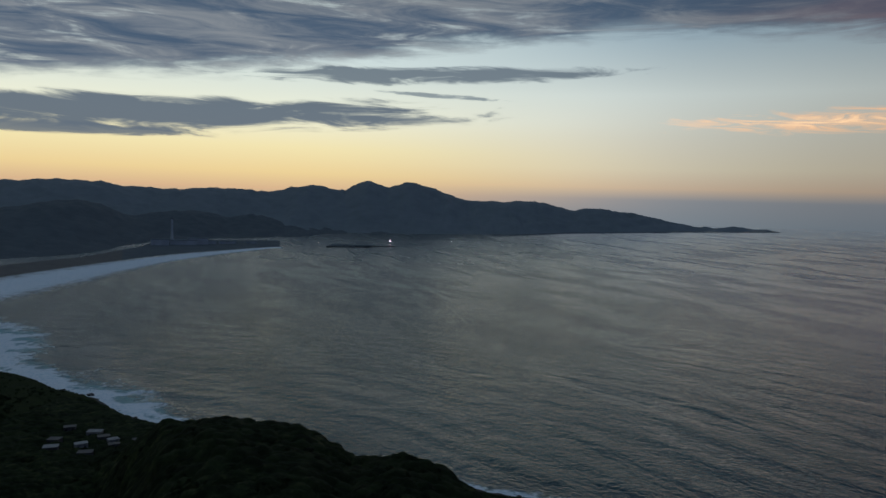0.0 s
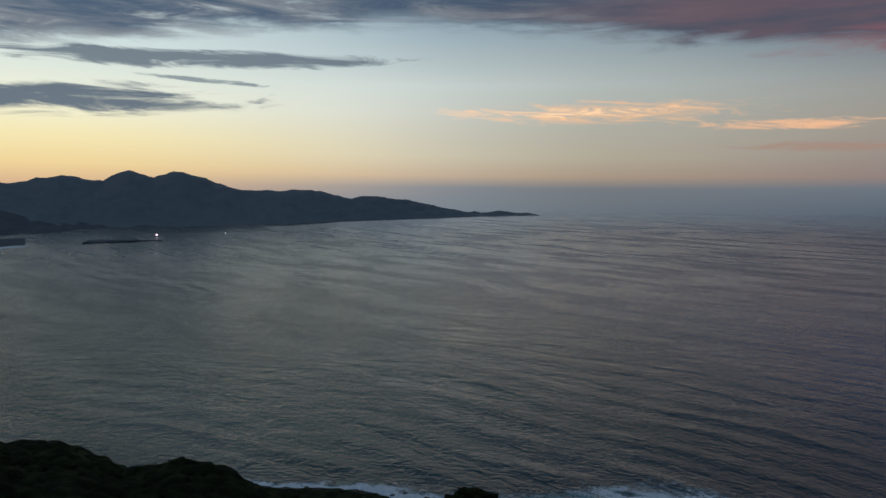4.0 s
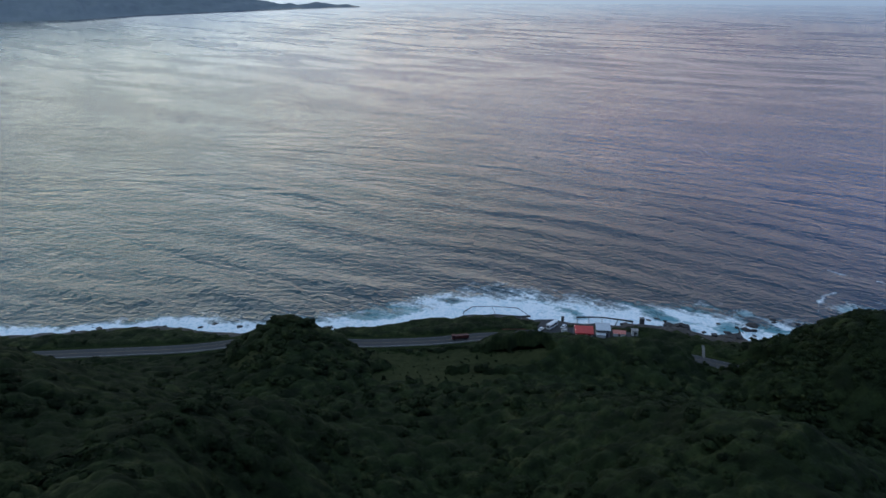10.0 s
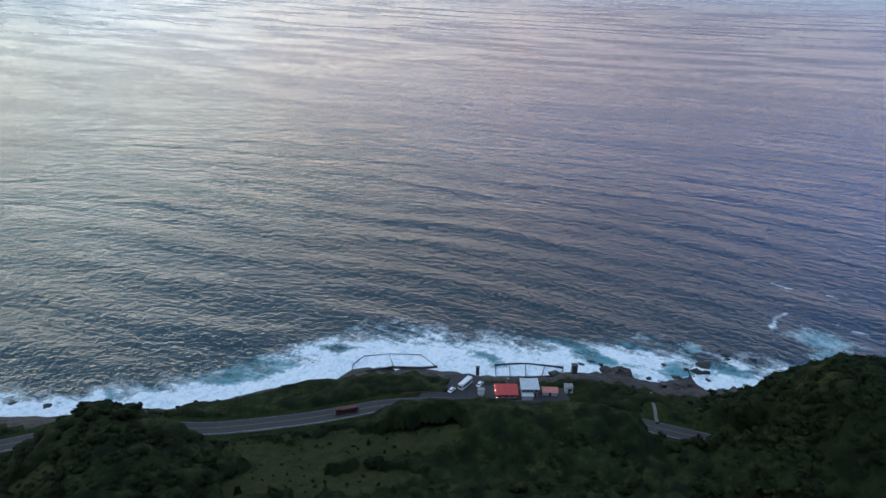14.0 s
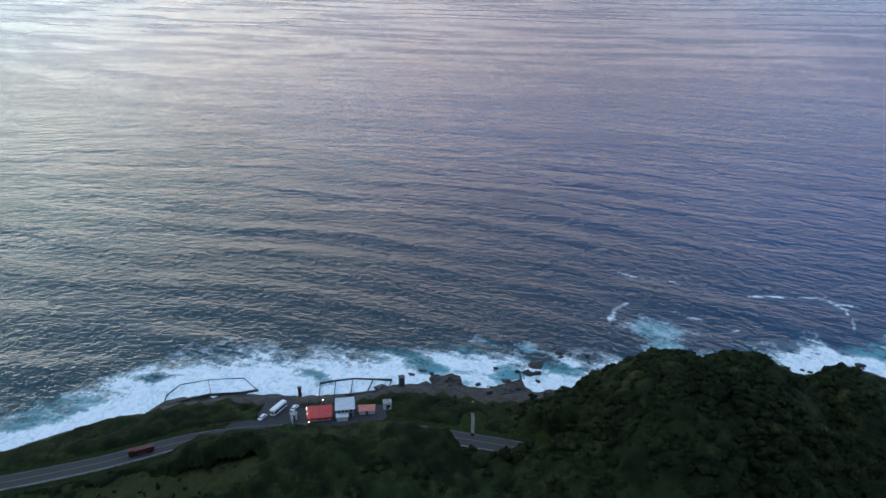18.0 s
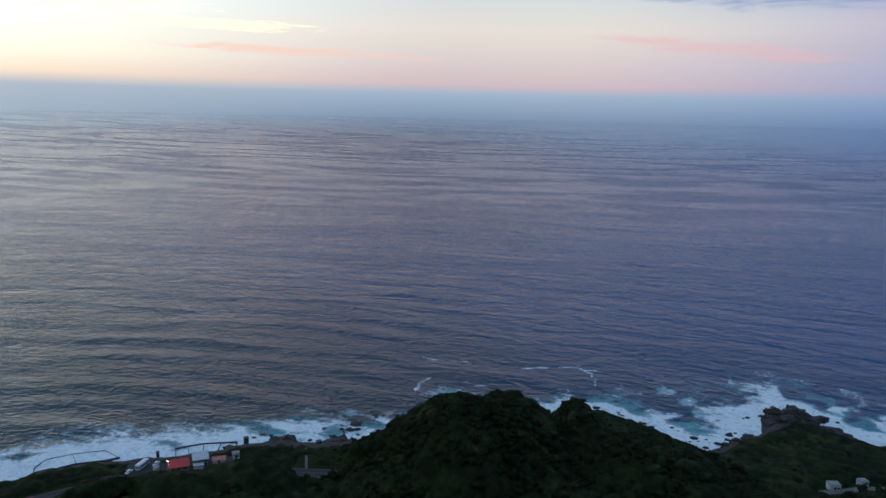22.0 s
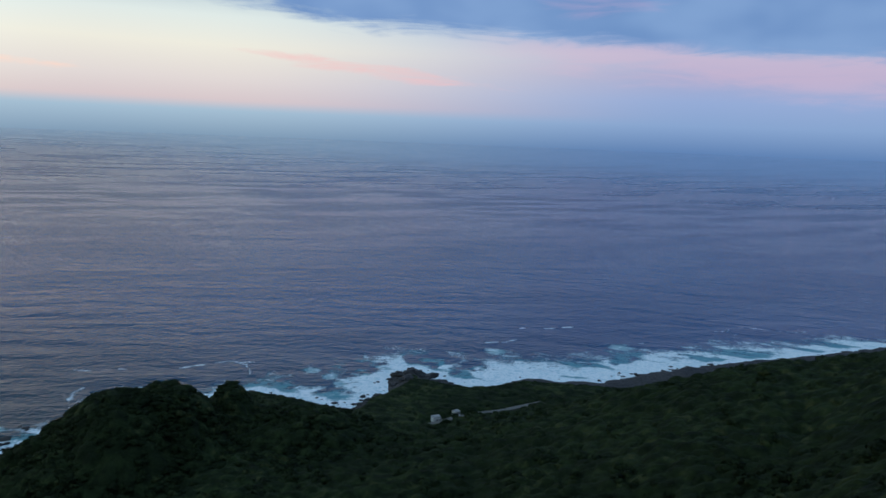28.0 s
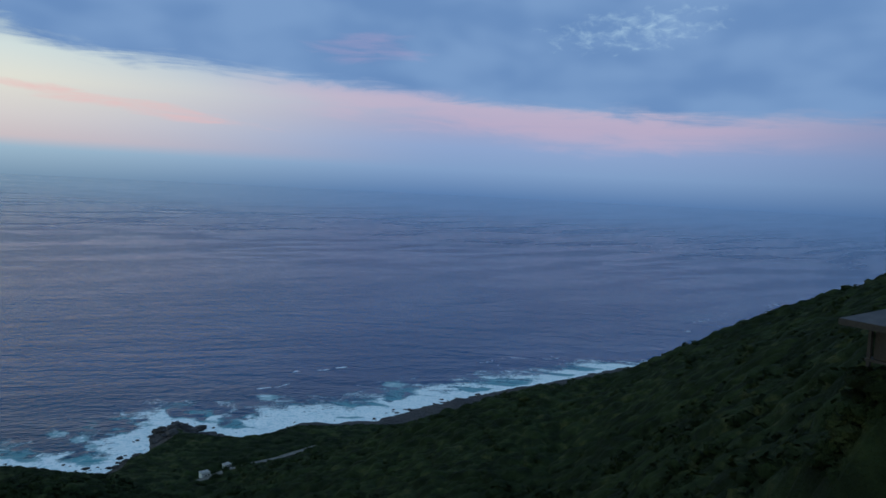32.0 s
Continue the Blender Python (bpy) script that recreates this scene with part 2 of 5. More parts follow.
GREENS = ((0.0125, 0.0185, 0.008), (0.043, 0.063, 0.022), (0.074, 0.08, 0.03))
LEAF = foliage("leaves", *GREENS)
CANOPY = foliage("treetops", *GREENS, one_sheet=True)
SHRUB = foliage("shrub_leaves", (0.011, 0.018, 0.008), (0.033, 0.047, 0.018), (0.052, 0.056, 0.022))
BARK = plain("bark", (0.05, 0.04, 0.03), (0.12, 0.1, 0.08), 6.0, 0.9)
GROUND = plain("grassy_ground", (0.011, 0.018, 0.005), (0.03, 0.04, 0.012), 0.7, 0.95, 1.0, 0.8, spec=0.08)
MEADOW = plain("meadow_grass", (0.018, 0.024, 0.008), (0.04, 0.044, 0.017), 0.32, 0.95, 1.0, 0.7, spec=0.08)
# distance haze is painted into these two base colours: paler and bluer than woods
HAZE_GREEN = plain("distance_haze_green", (0.07, 0.088, 0.095), (0.1, 0.118, 0.125), 0.02, 1.0, 0.4, 12.0)
HAZE_BLUE = plain("distance_haze_blue", (0.145, 0.172, 0.18), (0.185, 0.212, 0.22), 0.012, 1.0, 0.3, 16.0)
SAND = plain("damp_sand", (0.075, 0.07, 0.062), (0.12, 0.11, 0.1), 0.05, 0.8, 0.1, 0.2)
ROCK = plain("wet_rock", (0.012, 0.0115, 0.0115), (0.048, 0.043, 0.04), 0.9, 0.6, 1.0, 0.5, each=0.25, spec=0.25)
SHELF = plain("shore_shelf_rock", (0.016, 0.015, 0.0148), (0.068, 0.062, 0.058), 0.45, 0.75, 1.0, 1.0, spec=0.2)
GRAVEL = plain("pale_gravel", (0.07, 0.066, 0.06), (0.17, 0.16, 0.145), 0.9, 0.95, 0.6, 0.05)
ASPHALT = plain("worn_asphalt", (0.022, 0.023, 0.025), (0.038, 0.038, 0.041), 1.5, 0.85, 0.2, 0.02)
LINE = plain("road_paint", (0.05, 0.05, 0.049), (0.2, 0.2, 0.195), 0.6, 0.6, 0.0)
CONCRETE = plain("stained_concrete", (0.16, 0.155, 0.15), (0.36, 0.35, 0.33), 0.8, 0.85, 0.3, 0.05)
DARK_CONCRETE = plain("sea_worn_concrete", (0.03, 0.03, 0.032), (0.09, 0.088, 0.085), 0.8, 0.75, 0.5, 0.1)
WHITE_WALL = plain("white_render", (0.55, 0.55, 0.54), (0.78, 0.78, 0.76), 0.7, 0.8, 0.1, 0.02)
RED_ROOF = plain("red_sheet_roof", (0.38, 0.035, 0.03), (0.56, 0.06, 0.05), 0.7, 0.55, 0.15, 0.02)
PALE_RED = plain("faded_red_sheet", (0.42, 0.13, 0.1), (0.56, 0.2, 0.15), 0.7, 0.6, 0.15, 0.02)
GREY_ROOF = plain("grey_sheet_roof", (0.42, 0.45, 0.48), (0.58, 0.61, 0.63), 0.7, 0.5, 0.1, 0.02)
DARK_RED = plain("dark_red_paint", (0.05, 0.012, 0.01), (0.11, 0.022, 0.018), 0.8, 0.6, 0.1, 0.02)
DARK_ROOF = plain("dark_sheet_roof", (0.03, 0.028, 0.03), (0.065, 0.06, 0.062), 1.2, 0.6, 0.1, 0.02)
WOOD_DARK = plain("dark_timber", (0.012, 0.01, 0.009), (0.032, 0.026, 0.022), 5.0, 0.7, 0.3, 0.01)
PAINT_WHITE = plain("white_paint", (0.7, 0.7, 0.7), (0.82, 0.82, 0.81), 1.5, 0.35, 0.0)
RUBBER = plain("rubber", (0.015, 0.015, 0.015), (0.03, 0.03, 0.03), 8.0, 0.85, 0.1)
STEEL = plain("galvanised_steel", (0.35, 0.36, 0.37), (0.5, 0.5, 0.5), 4.0, 0.45, 0.0, metal=0.8)
PALE_YELLOW = plain("faded_yellow_paint", (0.1, 0.085, 0.045), (0.2, 0.165, 0.08), 3.0, 0.7, 0.0)
FAR_PALE = plain("hazy_concrete", (0.4, 0.42, 0.43), (0.55, 0.57, 0.58), 0.05, 0.95, 0.1)
RUSTY = plain("rusty_rail", (0.16, 0.06, 0.035), (0.3, 0.12, 0.07), 2.0, 0.8, 0.2)


def glass(name):
    m, n, b = material(name)
    b.inputs["Base Color"].default_value = (0.02, 0.025, 0.03, 1)
    b.inputs["Roughness"].default_value = 0.08
    return m


def lamp_glow(name, colour, strength):
    m, n, b = material(name)
    b.inputs["Emission Color"].default_value = (*colour, 1)
    b.inputs["Emission Strength"].default_value = strength
    return m


PANE = glass("dark_pane")
GLOW_WARM = lamp_glow("warm_lamp", (1.0, 0.62, 0.4), 4.5)
GLOW_PINK = lamp_glow("pinkish_lamp", (1.0, 0.6, 0.75), 7.0)
GLOW_WHITE = lamp_glow("white_lamp", (1.0, 0.9, 0.85), 12.0)


def sea_water():
    m, n, b = material("sea_water")
    pos = n.put("ShaderNodeNewGeometry").outputs["Position"]
    s = n.put("ShaderNodeSeparateXYZ")
    n.link(pos, s.inputs[0])
    x, y = s.outputs[0], s.outputs[1]
    # across and along the crests, which bend round the coast
    cx, cy = n.add(x, 484.0), n.add(y, -93.0)
    v = n.math("SQRT", n.add(n.mul(cx, cx), n.mul(cy, cy)))
    u = n.mul(n.math("ARCTAN2", cx, cy), 1300.0)
    swell = n.noise(n.vec(n.mul(u, 0.0085), n.mul(v, 0.023), 0.0), 1.0, 3.0, 0.5, 1.1)
    chop = n.noise(n.vec(n.mul(u, 0.11), n.mul(v, 0.23), 0.0), 1.0, 2.0, 0.5, 0.6)
    ripple = n.noise(n.vec(n.mul(u, 0.26), n.mul(v, 0.52), 4.0), 1.0, 2.0, 0.5, 0.5)
    wave = n.noise(n.vec(n.mul(u, 0.05), n.mul(v, 0.135), 6.0), 1.0, 3.0, 0.55, 0.6)
    # slicks: long oblique bands of smoother water
    p, q = n.add(n.mul(x, 0.42), n.mul(y, -0.91)), n.add(n.mul(x, 0.91), n.mul(y, 0.42))
    slick = n.noise(n.vec(n.mul(p, 0.0028), n.mul(q, 0.011), 5.0), 1.0, 5.0, 0.6, 0.7)
    calm = n.step(slick, 0.4, 0.62)
    short = n.mul(n.add(n.add(n.mul(chop, 0.85), n.mul(ripple, 0.45)), n.mul(wave, 1.0)), n.add(0.75, n.mul(calm, 0.4)))
    far = n.math("SQRT", n.add(n.mul(x, x), n.mul(y, y)))
    roll = n.noise(n.vec(n.mul(u, 0.016), n.mul(v, 0.05), 2.0), 1.0, 3.0, 0.55, 0.7)
    # in the open bay the swell runs on undamped, under the far point it dies away
    bay = n.step(x, 700, -100)
    near_to_far = n.add(n.step(far, 800, 2400, 1.8, 0.4), n.mul(bay, n.step(far, 800, 2400, 0.0, 0.9)))
    rolling = n.mul(n.step(far, 450, 1000, 0.4, 2.2), n.add(n.step(far, 1400, 2700, 1.0, 0.25), n.mul(bay, n.step(far, 1400, 2700, 0.0, 0.5))))
    height = n.add(n.add(n.mul(swell, near_to_far), n.mul(roll, rolling)), n.mul(short, n.step(far, 900, 2800, 1.0, 0.28)))
    bump(n, b, height, 1.0, 1.0)
    foam_n, teal_n = n.put("ShaderNodeAttribute"), n.put("ShaderNodeAttribute")
    foam_n.attribute_name, teal_n.attribute_name = "foam", "teal"
    foam_a, teal_a = foam_n.outputs["Fac"], teal_n.outputs["Fac"]
    f1 = n.noise(pos, 0.07, 6.0, 0.62, 0.6)
    f2 = n.noise(pos, 0.33, 5.0, 0.65, 1.2)
    torn = n.add(n.mul(n.sub(f1, 0.5), 1.5), n.mul(n.sub(f2, 0.5), 1.15))
    f3 = n.noise(pos, 0.16, 6.0, 0.7, 2.2)
    wisps = n.noise(n.vec(n.mul(u, 0.035), n.mul(v, 0.15), 9.0), 1.0, 5.0, 0.65, 0.8)
    torn = n.add(torn, n.mul(n.sub(wisps, 0.5), 1.5))
    body = n.add(foam_a, torn)
    foam = n.math("MAXIMUM", n.step(body, 0.14, 0.52), n.mul(n.step(body, -0.15, 0.25), 0.3))
    white = n.mix(n.step(n.add(n.mul(f3, 0.7), n.mul(f2, 0.3)), 0.36, 0.56), (0.5, 0.64, 0.69), (0.84, 0.87, 0.88))
    teal = n.step(n.add(teal_a, n.mul(torn, 0.7)), 0.3, 0.95)
    deep = n.mix(n.step(x, 300, 800), (0.012, 0.044, 0.055), (0.003, 0.046, 0.135))
    c = n.mix(teal, deep, (0.09, 0.27, 0.31))
    c = n.mix(foam, c, white)
    n.link(c, b.inputs["Base Color"])
    n.link(n.add(n.mul(n.math("MAXIMUM", foam, n.mul(teal, 0.5)), 0.6), n.add(n.step(calm, 0.0, 1.0, 0.1, 0.18), n.step(far, 900, 2600, 0.0, 0.1))), b.inputs["Roughness"])
    b.inputs["IOR"].default_value = 1.33
    # distance haze imitated: far water fades to transparent, letting the sky colour through
    haze_mix, clear = n.put("ShaderNodeMixShader"), n.put("ShaderNodeBsdfTransparent")
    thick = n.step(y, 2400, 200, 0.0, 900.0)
    n.link(n.mul(n.step(n.add(far, thick), 3000, 5100, 0.0, 0.84), n.step(far, 1700, 3000)), haze_mix.inputs[0])
    n.link(b.outputs[0], haze_mix.inputs[1])
    n.link(clear.outputs[0], haze_mix.inputs[2])
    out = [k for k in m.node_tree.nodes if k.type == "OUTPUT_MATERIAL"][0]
    n.link(haze_mix.outputs[0], out.inputs[0])
    return m


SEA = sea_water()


# ---- mesh helpers ----
def empty(name, m=None):
    ob = new(name)
    if m is not None:
        ob.matrix_world = m
    return ob


def mesh_of(name, verts, faces, mat, smooth=False):
    """A mesh from arrays of corners and of equally sided faces."""
    verts, faces = np.asarray(verts, np.float32), np.asarray(faces, np.int32)
    me = bpy.data.meshes.new(name)
    me.vertices.add(len(verts))
    me.vertices.foreach_set("co", verts.ravel())
    k = faces.shape[1]
    me.loops.add(faces.size)
    me.loops.foreach_set("vertex_index", faces.ravel())
    me.polygons.add(len(faces))
    me.polygons.foreach_set("loop_start", np.arange(0, faces.size, k, dtype=np.int32))
    me.polygons.foreach_set("use_smooth", np.full(len(faces), smooth))
    me.materials.append(mat)
    me.update(calc_edges=True)
    return me


def part(name, bm, mat, parent=None, label="", smooth=False, m=None):
    """Links a bmesh as one mesh object, under a thing or a part."""
    me = bpy.data.meshes.new(name)
    for f in bm.faces:
        f.smooth = smooth
    bm.to_mesh(me)
    bm.free()
    me.materials.append(mat)
    ob = new(name, me)
    if parent is not None:
        ob.parent = parent
    if m is not None:
        ob.matrix_basis = m
    if label:
        ob["label"] = label
    return ob


def box(bm, x0, x1, y0, y1, z0, z1, bevel=0.0):
    r = bmesh.ops.create_cube(bm, size=1.0)
    for v in r["verts"]:
        v.co = (x0 + (v.co.x + 0.5) * (x1 - x0), y0 + (v.co.y + 0.5) * (y1 - y0), z0 + (v.co.z + 0.5) * (z1 - z0))
    if bevel:
        es = list({e for v in r["verts"] for e in v.link_edges})
        bmesh.ops.bevel(bm, geom=es, offset=bevel, segments=1, affect="EDGES")
    return bm


def boxed(*a, bevel=0.0):
    return box(bmesh.new(), *a, bevel=bevel)


def rod(bm, a, b, r0, r1=None, sides=8):
    a, b = Vector(a), Vector(b)
    t = (b - a).to_track_quat("Z", "Y").to_matrix().to_4x4()
    bmesh.ops.create_cone(bm, cap_ends=True, segments=sides, radius1=r0, radius2=r0 if r1 is None else r1, depth=(b - a).length,
                          matrix=Matrix.Translation((a + b) / 2) @ t)
    return bm


def prism(pts, z0, z1):
    """An upright block over a plan outline."""
    bm = bmesh.new()
    lo = [bm.verts.new((x, y, z0)) for x, y in pts]
    hi = [bm.verts.new((x, y, z1)) for x, y in pts]
    bm.faces.new(hi)
    bm.faces.new(lo[::-1])
    for i in range(len(pts)):
        j = (i + 1) % len(pts)
        bm.faces.new((lo[i], lo[j], hi[j], hi[i]))
    bmesh.ops.recalc_face_normals(bm, faces=bm.faces)
    return bm


# ---- lattice noise for the land ----
def hash2(i, j, seed):
    h = np.sin(i * 127.1 + j * 311.7 + seed * 74.7) * 43758.5453
    return h - np.floor(h)


def value(x, y, seed=0.0):
    i, j = np.floor(x), np.floor(y)
    f, g = x - i, y - j
    f, g = f * f * (3 - 2 * f), g * g * (3 - 2 * g)
    return ((hash2(i, j, seed) * (1 - f) + hash2(i + 1, j, seed) * f) * (1 - g) + (hash2(i, j + 1, seed) * (1 - f) + hash2(i + 1, j + 1, seed) * f) * g)


def fbm(x, y, octaves=4, seed=0.0):
    s, a = 0.0, 0.5
    for k in range(octaves):
        s, a, x, y = s + a * value(x, y, seed + k), a / 2, x * 2.03 + 5.1, y * 2.03 + 1.7
    return s


def smooth(v, lo, hi):
    f = np.clip((v - lo) / (hi - lo), 0, 1)
    return f * f * (3 - 2 * f)


# ---- the coast in plan ----
SHORE = np.array([(-1250, 1420), (-900, 1130), (-620, 985), (-566, 945), (-530, 880), (-545, 810), (-500, 772), (-451, 751), (-403, 727), (-361, 690), (-312, 664), (-281, 630), (-248, 599), (-150, 545),
                  (-50, 500), (31, 466), (60, 456), (86, 446), (100, 431), (126, 412), (162, 393), (212, 381), (242, 373), (262, 361), (283, 338), (300, 323),
                  (322, 312), (335, 300), (341, 286), (359, 266), (395, 238), (430, 210), (473, 173), (466, 140), (452, 104), (472, 97), (499, 82), (533, 85),
                  (550, 71), (523, 53), (511, 27), (527, 7), (545, -12), (540, -37), (543, -65), (569, -98), (597, -138), (624, -190), (650, -245), (704, -339),
                  (712, -400), (660, -480), (590, -560), (520, -680), (480, -1100)], float)
ROAD = np.array([(-60, 455), (0, 437), (48, 415), (88, 397), (132, 387), (166, 359), (200, 343), (229, 334), (248, 322), (265, 307), (279, 295), (289, 284), (297, 270),
                 (312, 243), (320, 228)], float)


def to_line(x, y, line):
    best = np.full(x.shape, 1e9)
    for (ax, ay), (bx, by) in zip(line[:-1], line[1:]):
        dx, dy = bx - ax, by - ay
        f = np.clip(((x - ax) * dx + (y - ay) * dy) / (dx * dx + dy * dy), 0, 1)
        best = np.minimum(best, np.hypot(x - ax - f * dx, y - ay - f * dy))
    return best


def on_land(x, y):
    ring = np.vstack([SHORE, [(480, -4000), (-4000, -4000), (-4000, 1500)]])
    inside = np.zeros(x.shape, bool)
    for (ax, ay), (bx, by) in zip(ring, np.roll(ring, -1, 0)):
        hit = (ay > y) != (by > y)
        inside ^= hit & (x < (bx - ax) * (y - ay) / (by - ay + 1e-12) + ax)
    return inside


def inland(x, y):
    d = to_line(x, y, SHORE) + (fbm(x / 14, y / 14, 3, 4.0) - 0.44) * 9
    return np.where(on_land(x, y), d, -d)


# hills: heading from the lookout, distance, top, half widths across and along the view
HILLS = [(19.9, 388, 24.5, 31, 28), (60.0, 400, 39.5, 30, 46), (63.5, 412, 37.5, 26, 42), (56.8, 386, 24.5, 26, 40), (68.3, 440, 27, 11, 26), (73.5, 404, 21, 32, 34),
         (80.0, 362, 12, 38, 40), (45.5, 374, 13, 14, 18), (40.3, 380, 13.5, 26, 11), (136, 61.5, 169.3, 17, 15)]
LOOKOUT = 160.0


def shoulder(az):
    """Height of the mountain's shoulder by heading."""
    return np.interp(az, (-180, -60, -38, -34, -25, -22.5, -20.5, -17, -11, -7, -2.5, 4, 10, 16, 24, 48, 62, 76, 88, 95, 105, 112, 117, 123, 129, 133, 150, 180),
                     (160, 90, 22, 14, 14, 54, 73, 80, 78, 70, 73, 62, 50, 24, 12, 12, 14, 18, 27, 38, 60, 71, 87, 109, 131, 147, 160, 160))


def land(x, y):
    s = inland(x, y)
    d, az = np.hypot(x, y), np.degrees(np.arctan2(x, y))
    base = np.interp(s, (-60, -14, 0, 5, 14, 28, 75, 400), (-14, -3.2, 0.4, 2.2, 4.6, 7.3, 7.5, 26))
    up = shoulder(az) + (fbm(x / 60, y / 60, 3, 2.0) - 0.44) * 16 * smooth(s, 60, 140)
    high = up + (LOOKOUT - up) * np.exp(-((d / 105) ** 1.4))
    # a gully runs down between two flanks below the lookout
    side = d * np.sin(np.radians(az - 30.5)) + (fbm(x / 75, y / 75, 2, 15.0) - 0.38) * 24
    spur = (fbm(x / 34 + y / 80, y / 34, 3, 12.0) - 0.44) * 17
    flank = 0.33 * np.clip(side - 6, 0, 110) + 0.36 * np.clip(-side - 6, 0, 60)
    flank = np.minimum((flank + spur * smooth(flank, 2, 14)) * smooth(d, 85, 150), np.maximum(180 - d * 0.475 - high, 0))
    high = high + flank * smooth(az, 2, 14) * smooth(az, 66, 54) * smooth(d, 368, 335)
    z = base + np.maximum(high - base, 0) * smooth(s, 48, 175) * (1 - smooth(d, 410, 560) * smooth(az, 98, 108))
    reef = smooth(np.hypot((x - 346) * 0.62 - (y - 286) * 0.78, ((x - 346) * 0.78 + (y - 286) * 0.62) * 1.7), 44, 26) + smooth(x, 535, 560) * smooth(s, -14, -4)
    z = np.maximum(z, np.where((s > -26) & (s < 9), -2.2 + reef * (0.9 + 3.2 * fbm(x / 5, y / 5, 3, 61.0)), -99))
    near_road = to_line(x, y, ROAD)
    for haz, hd, top, wide, deep in HILLS:
        hx, hy = hd * math.sin(radians(haz)), hd * math.cos(radians(haz))
        a = (x - hx) * math.cos(radians(haz)) - (y - hy) * math.sin(radians(haz))
        b = (x - hx) * math.sin(radians(haz)) + (y - hy) * math.cos(radians(haz))
        if haz == 19.9:  # the steep cone by the road, with a ridge running back to the mountain
            bulk = top + 2.6 - 0.5 * np.sqrt(a ** 2 + (b * np.where(b < 0, 0.32, 1.0)) ** 2 + 20)
        else:
            bulk = 7.5 + (top - 7.5) * np.exp(-((a / wide) ** 2 + (b / deep) ** 2) ** 1.15 * 0.8)
        z = z + np.maximum(bulk - z, 0) * smooth(s, 6, 26)
    flat = smooth(near_road, 13, 6)
    return np.where(s > 8, z * (1 - flat) + 7.45 * flat, z)


def land_at(x, y):
    return float(land(np.array([float(x)]), np.array([float(y)]))[0])


def grid_faces(rows, cols):
    a = np.arange(rows * cols).reshape(rows, cols)
    return np.stack([a[:-1, :-1], a[:-1, 1:], a[1:, 1:], a[1:, :-1]], -1).reshape(-1, 4)


# the land near the lookout
gx, gy = np.arange(-640, 860, 5.0), np.arange(-560, 860, 5.0)
X, Y = np.meshgrid(gx, gy)
Z = land(X, Y) + (fbm(X / 9, Y / 9, 3, 8.0) - 0.44) * np.where(to_line(X, Y, ROAD) > 14, 1.6, 0.0)
ground = new("ground", mesh_of("ground", np.stack([X, Y, Z], -1).reshape(-1, 3), grid_faces(*X.shape), GROUND, True))
tagged(ground, "dark green overgrown coastal mountainside sloping down to the sea", "ground", kind="structure")
ground.data.materials.append(MEADOW)
ground.data.materials.append(SHELF)
cx, cy = (X[:-1, :-1] + X[1:, 1:]) / 2, (Y[:-1, :-1] + Y[1:, 1:]) / 2
cs = inland(cx, cy)
MEADOWS = [(197, 318, 28, 14), (222, 303, 24, 10), (176, 335, 18, 10), (170, 314, 22, 11), (194, 297, 20, 9), (108, 352, 12, 7)]


def in_meadow(x, y):
    m = np.zeros(np.shape(x), bool)
    for mx, my, a, b in MEADOWS:
        p, q = (x - mx) * 0.8 - (y - my) * 0.6, (x - mx) * 0.6 + (y - my) * 0.8
        m |= (p / a) ** 2 + (q / b) ** 2 + (fbm(x / 9, y / 9, 4, 1.0) - 0.44) * 3.2 < 0.9
    return m


kind = np.where(cs < np.where(cx < -150, 3, np.where((cx > 520) & (cy < 0), 33, np.where(cx > 500, 13, np.where((cx < 150) & (cx > -80), 15, np.where((cx > 232) & (cx < 395), 16 + 5 * smooth(cx, 300, 330), 8))))), 2, np.where(in_meadow(cx, cy), 1, 0))
ground.data.polygons.foreach_set("material_index", kind.ravel().astype(np.int32))


# ---- the sea: one sheet that meets the sky ----
def sea_level(d):
    return 141.0 * np.maximum(0, (d - 1500) / 3430) ** 1.6


def sea_dist(el):
    """The distance at which the sea lies that many degrees below the level."""
    d = np.linspace(1200, 4900, 1500)
    e = np.degrees(np.arctan2(sea_level(d) - 180, d))
    return np.interp(el, e, d)


az = np.radians(np.concatenate([np.arange(-66, 20, 0.45), np.arange(20, 100, 0.24), np.arange(100, 148, 0.45)]))
ds = np.concatenate([np.arange(250, 860, 2.6), np.geomspace(860, 4930, 150)])
D, A = np.meshgrid(ds, az, indexing="ij")
X, Y = D * np.sin(A), D * np.cos(A)
S = inland(X, Y)
off = np.maximum(-S, 0)
# surf: a white band of changing width, torn along its outer edge
reach = np.interp(np.degrees(A), (-50, -33, -29, -27, -24, -21.5, -19, 5, 12, 18, 22, 27, 32, 36, 40, 44, 50, 54, 58, 63, 68, 73, 80, 88, 97, 106, 114, 125),
                  (60, 70, 65, 30, 50, 52, 20, 11, 15, 17, 20, 28, 35, 36, 35, 34, 36, 30, 17, 18, 28, 40, 47, 50, 52, 46, 36, 16))
reach *= 0.62 + 0.85 * fbm(X / 48, Y / 48, 3, 11.0)
foam = np.clip(1.15 - 0.95 * np.maximum(off - 2, 0) / reach, -0.75, 1)
# darker water shows between the spent waves
ring, along = np.hypot(X + 484, Y - 93), np.arctan2(X + 484, Y - 93) * 1000
foam -= 1.1 * smooth(fbm(ring / 15 + fbm(X / 40, Y / 40, 2, 75.0) * 3, along / 55, 4, 71.0), 0.46, 0.66) * smooth(off, 6, 16)
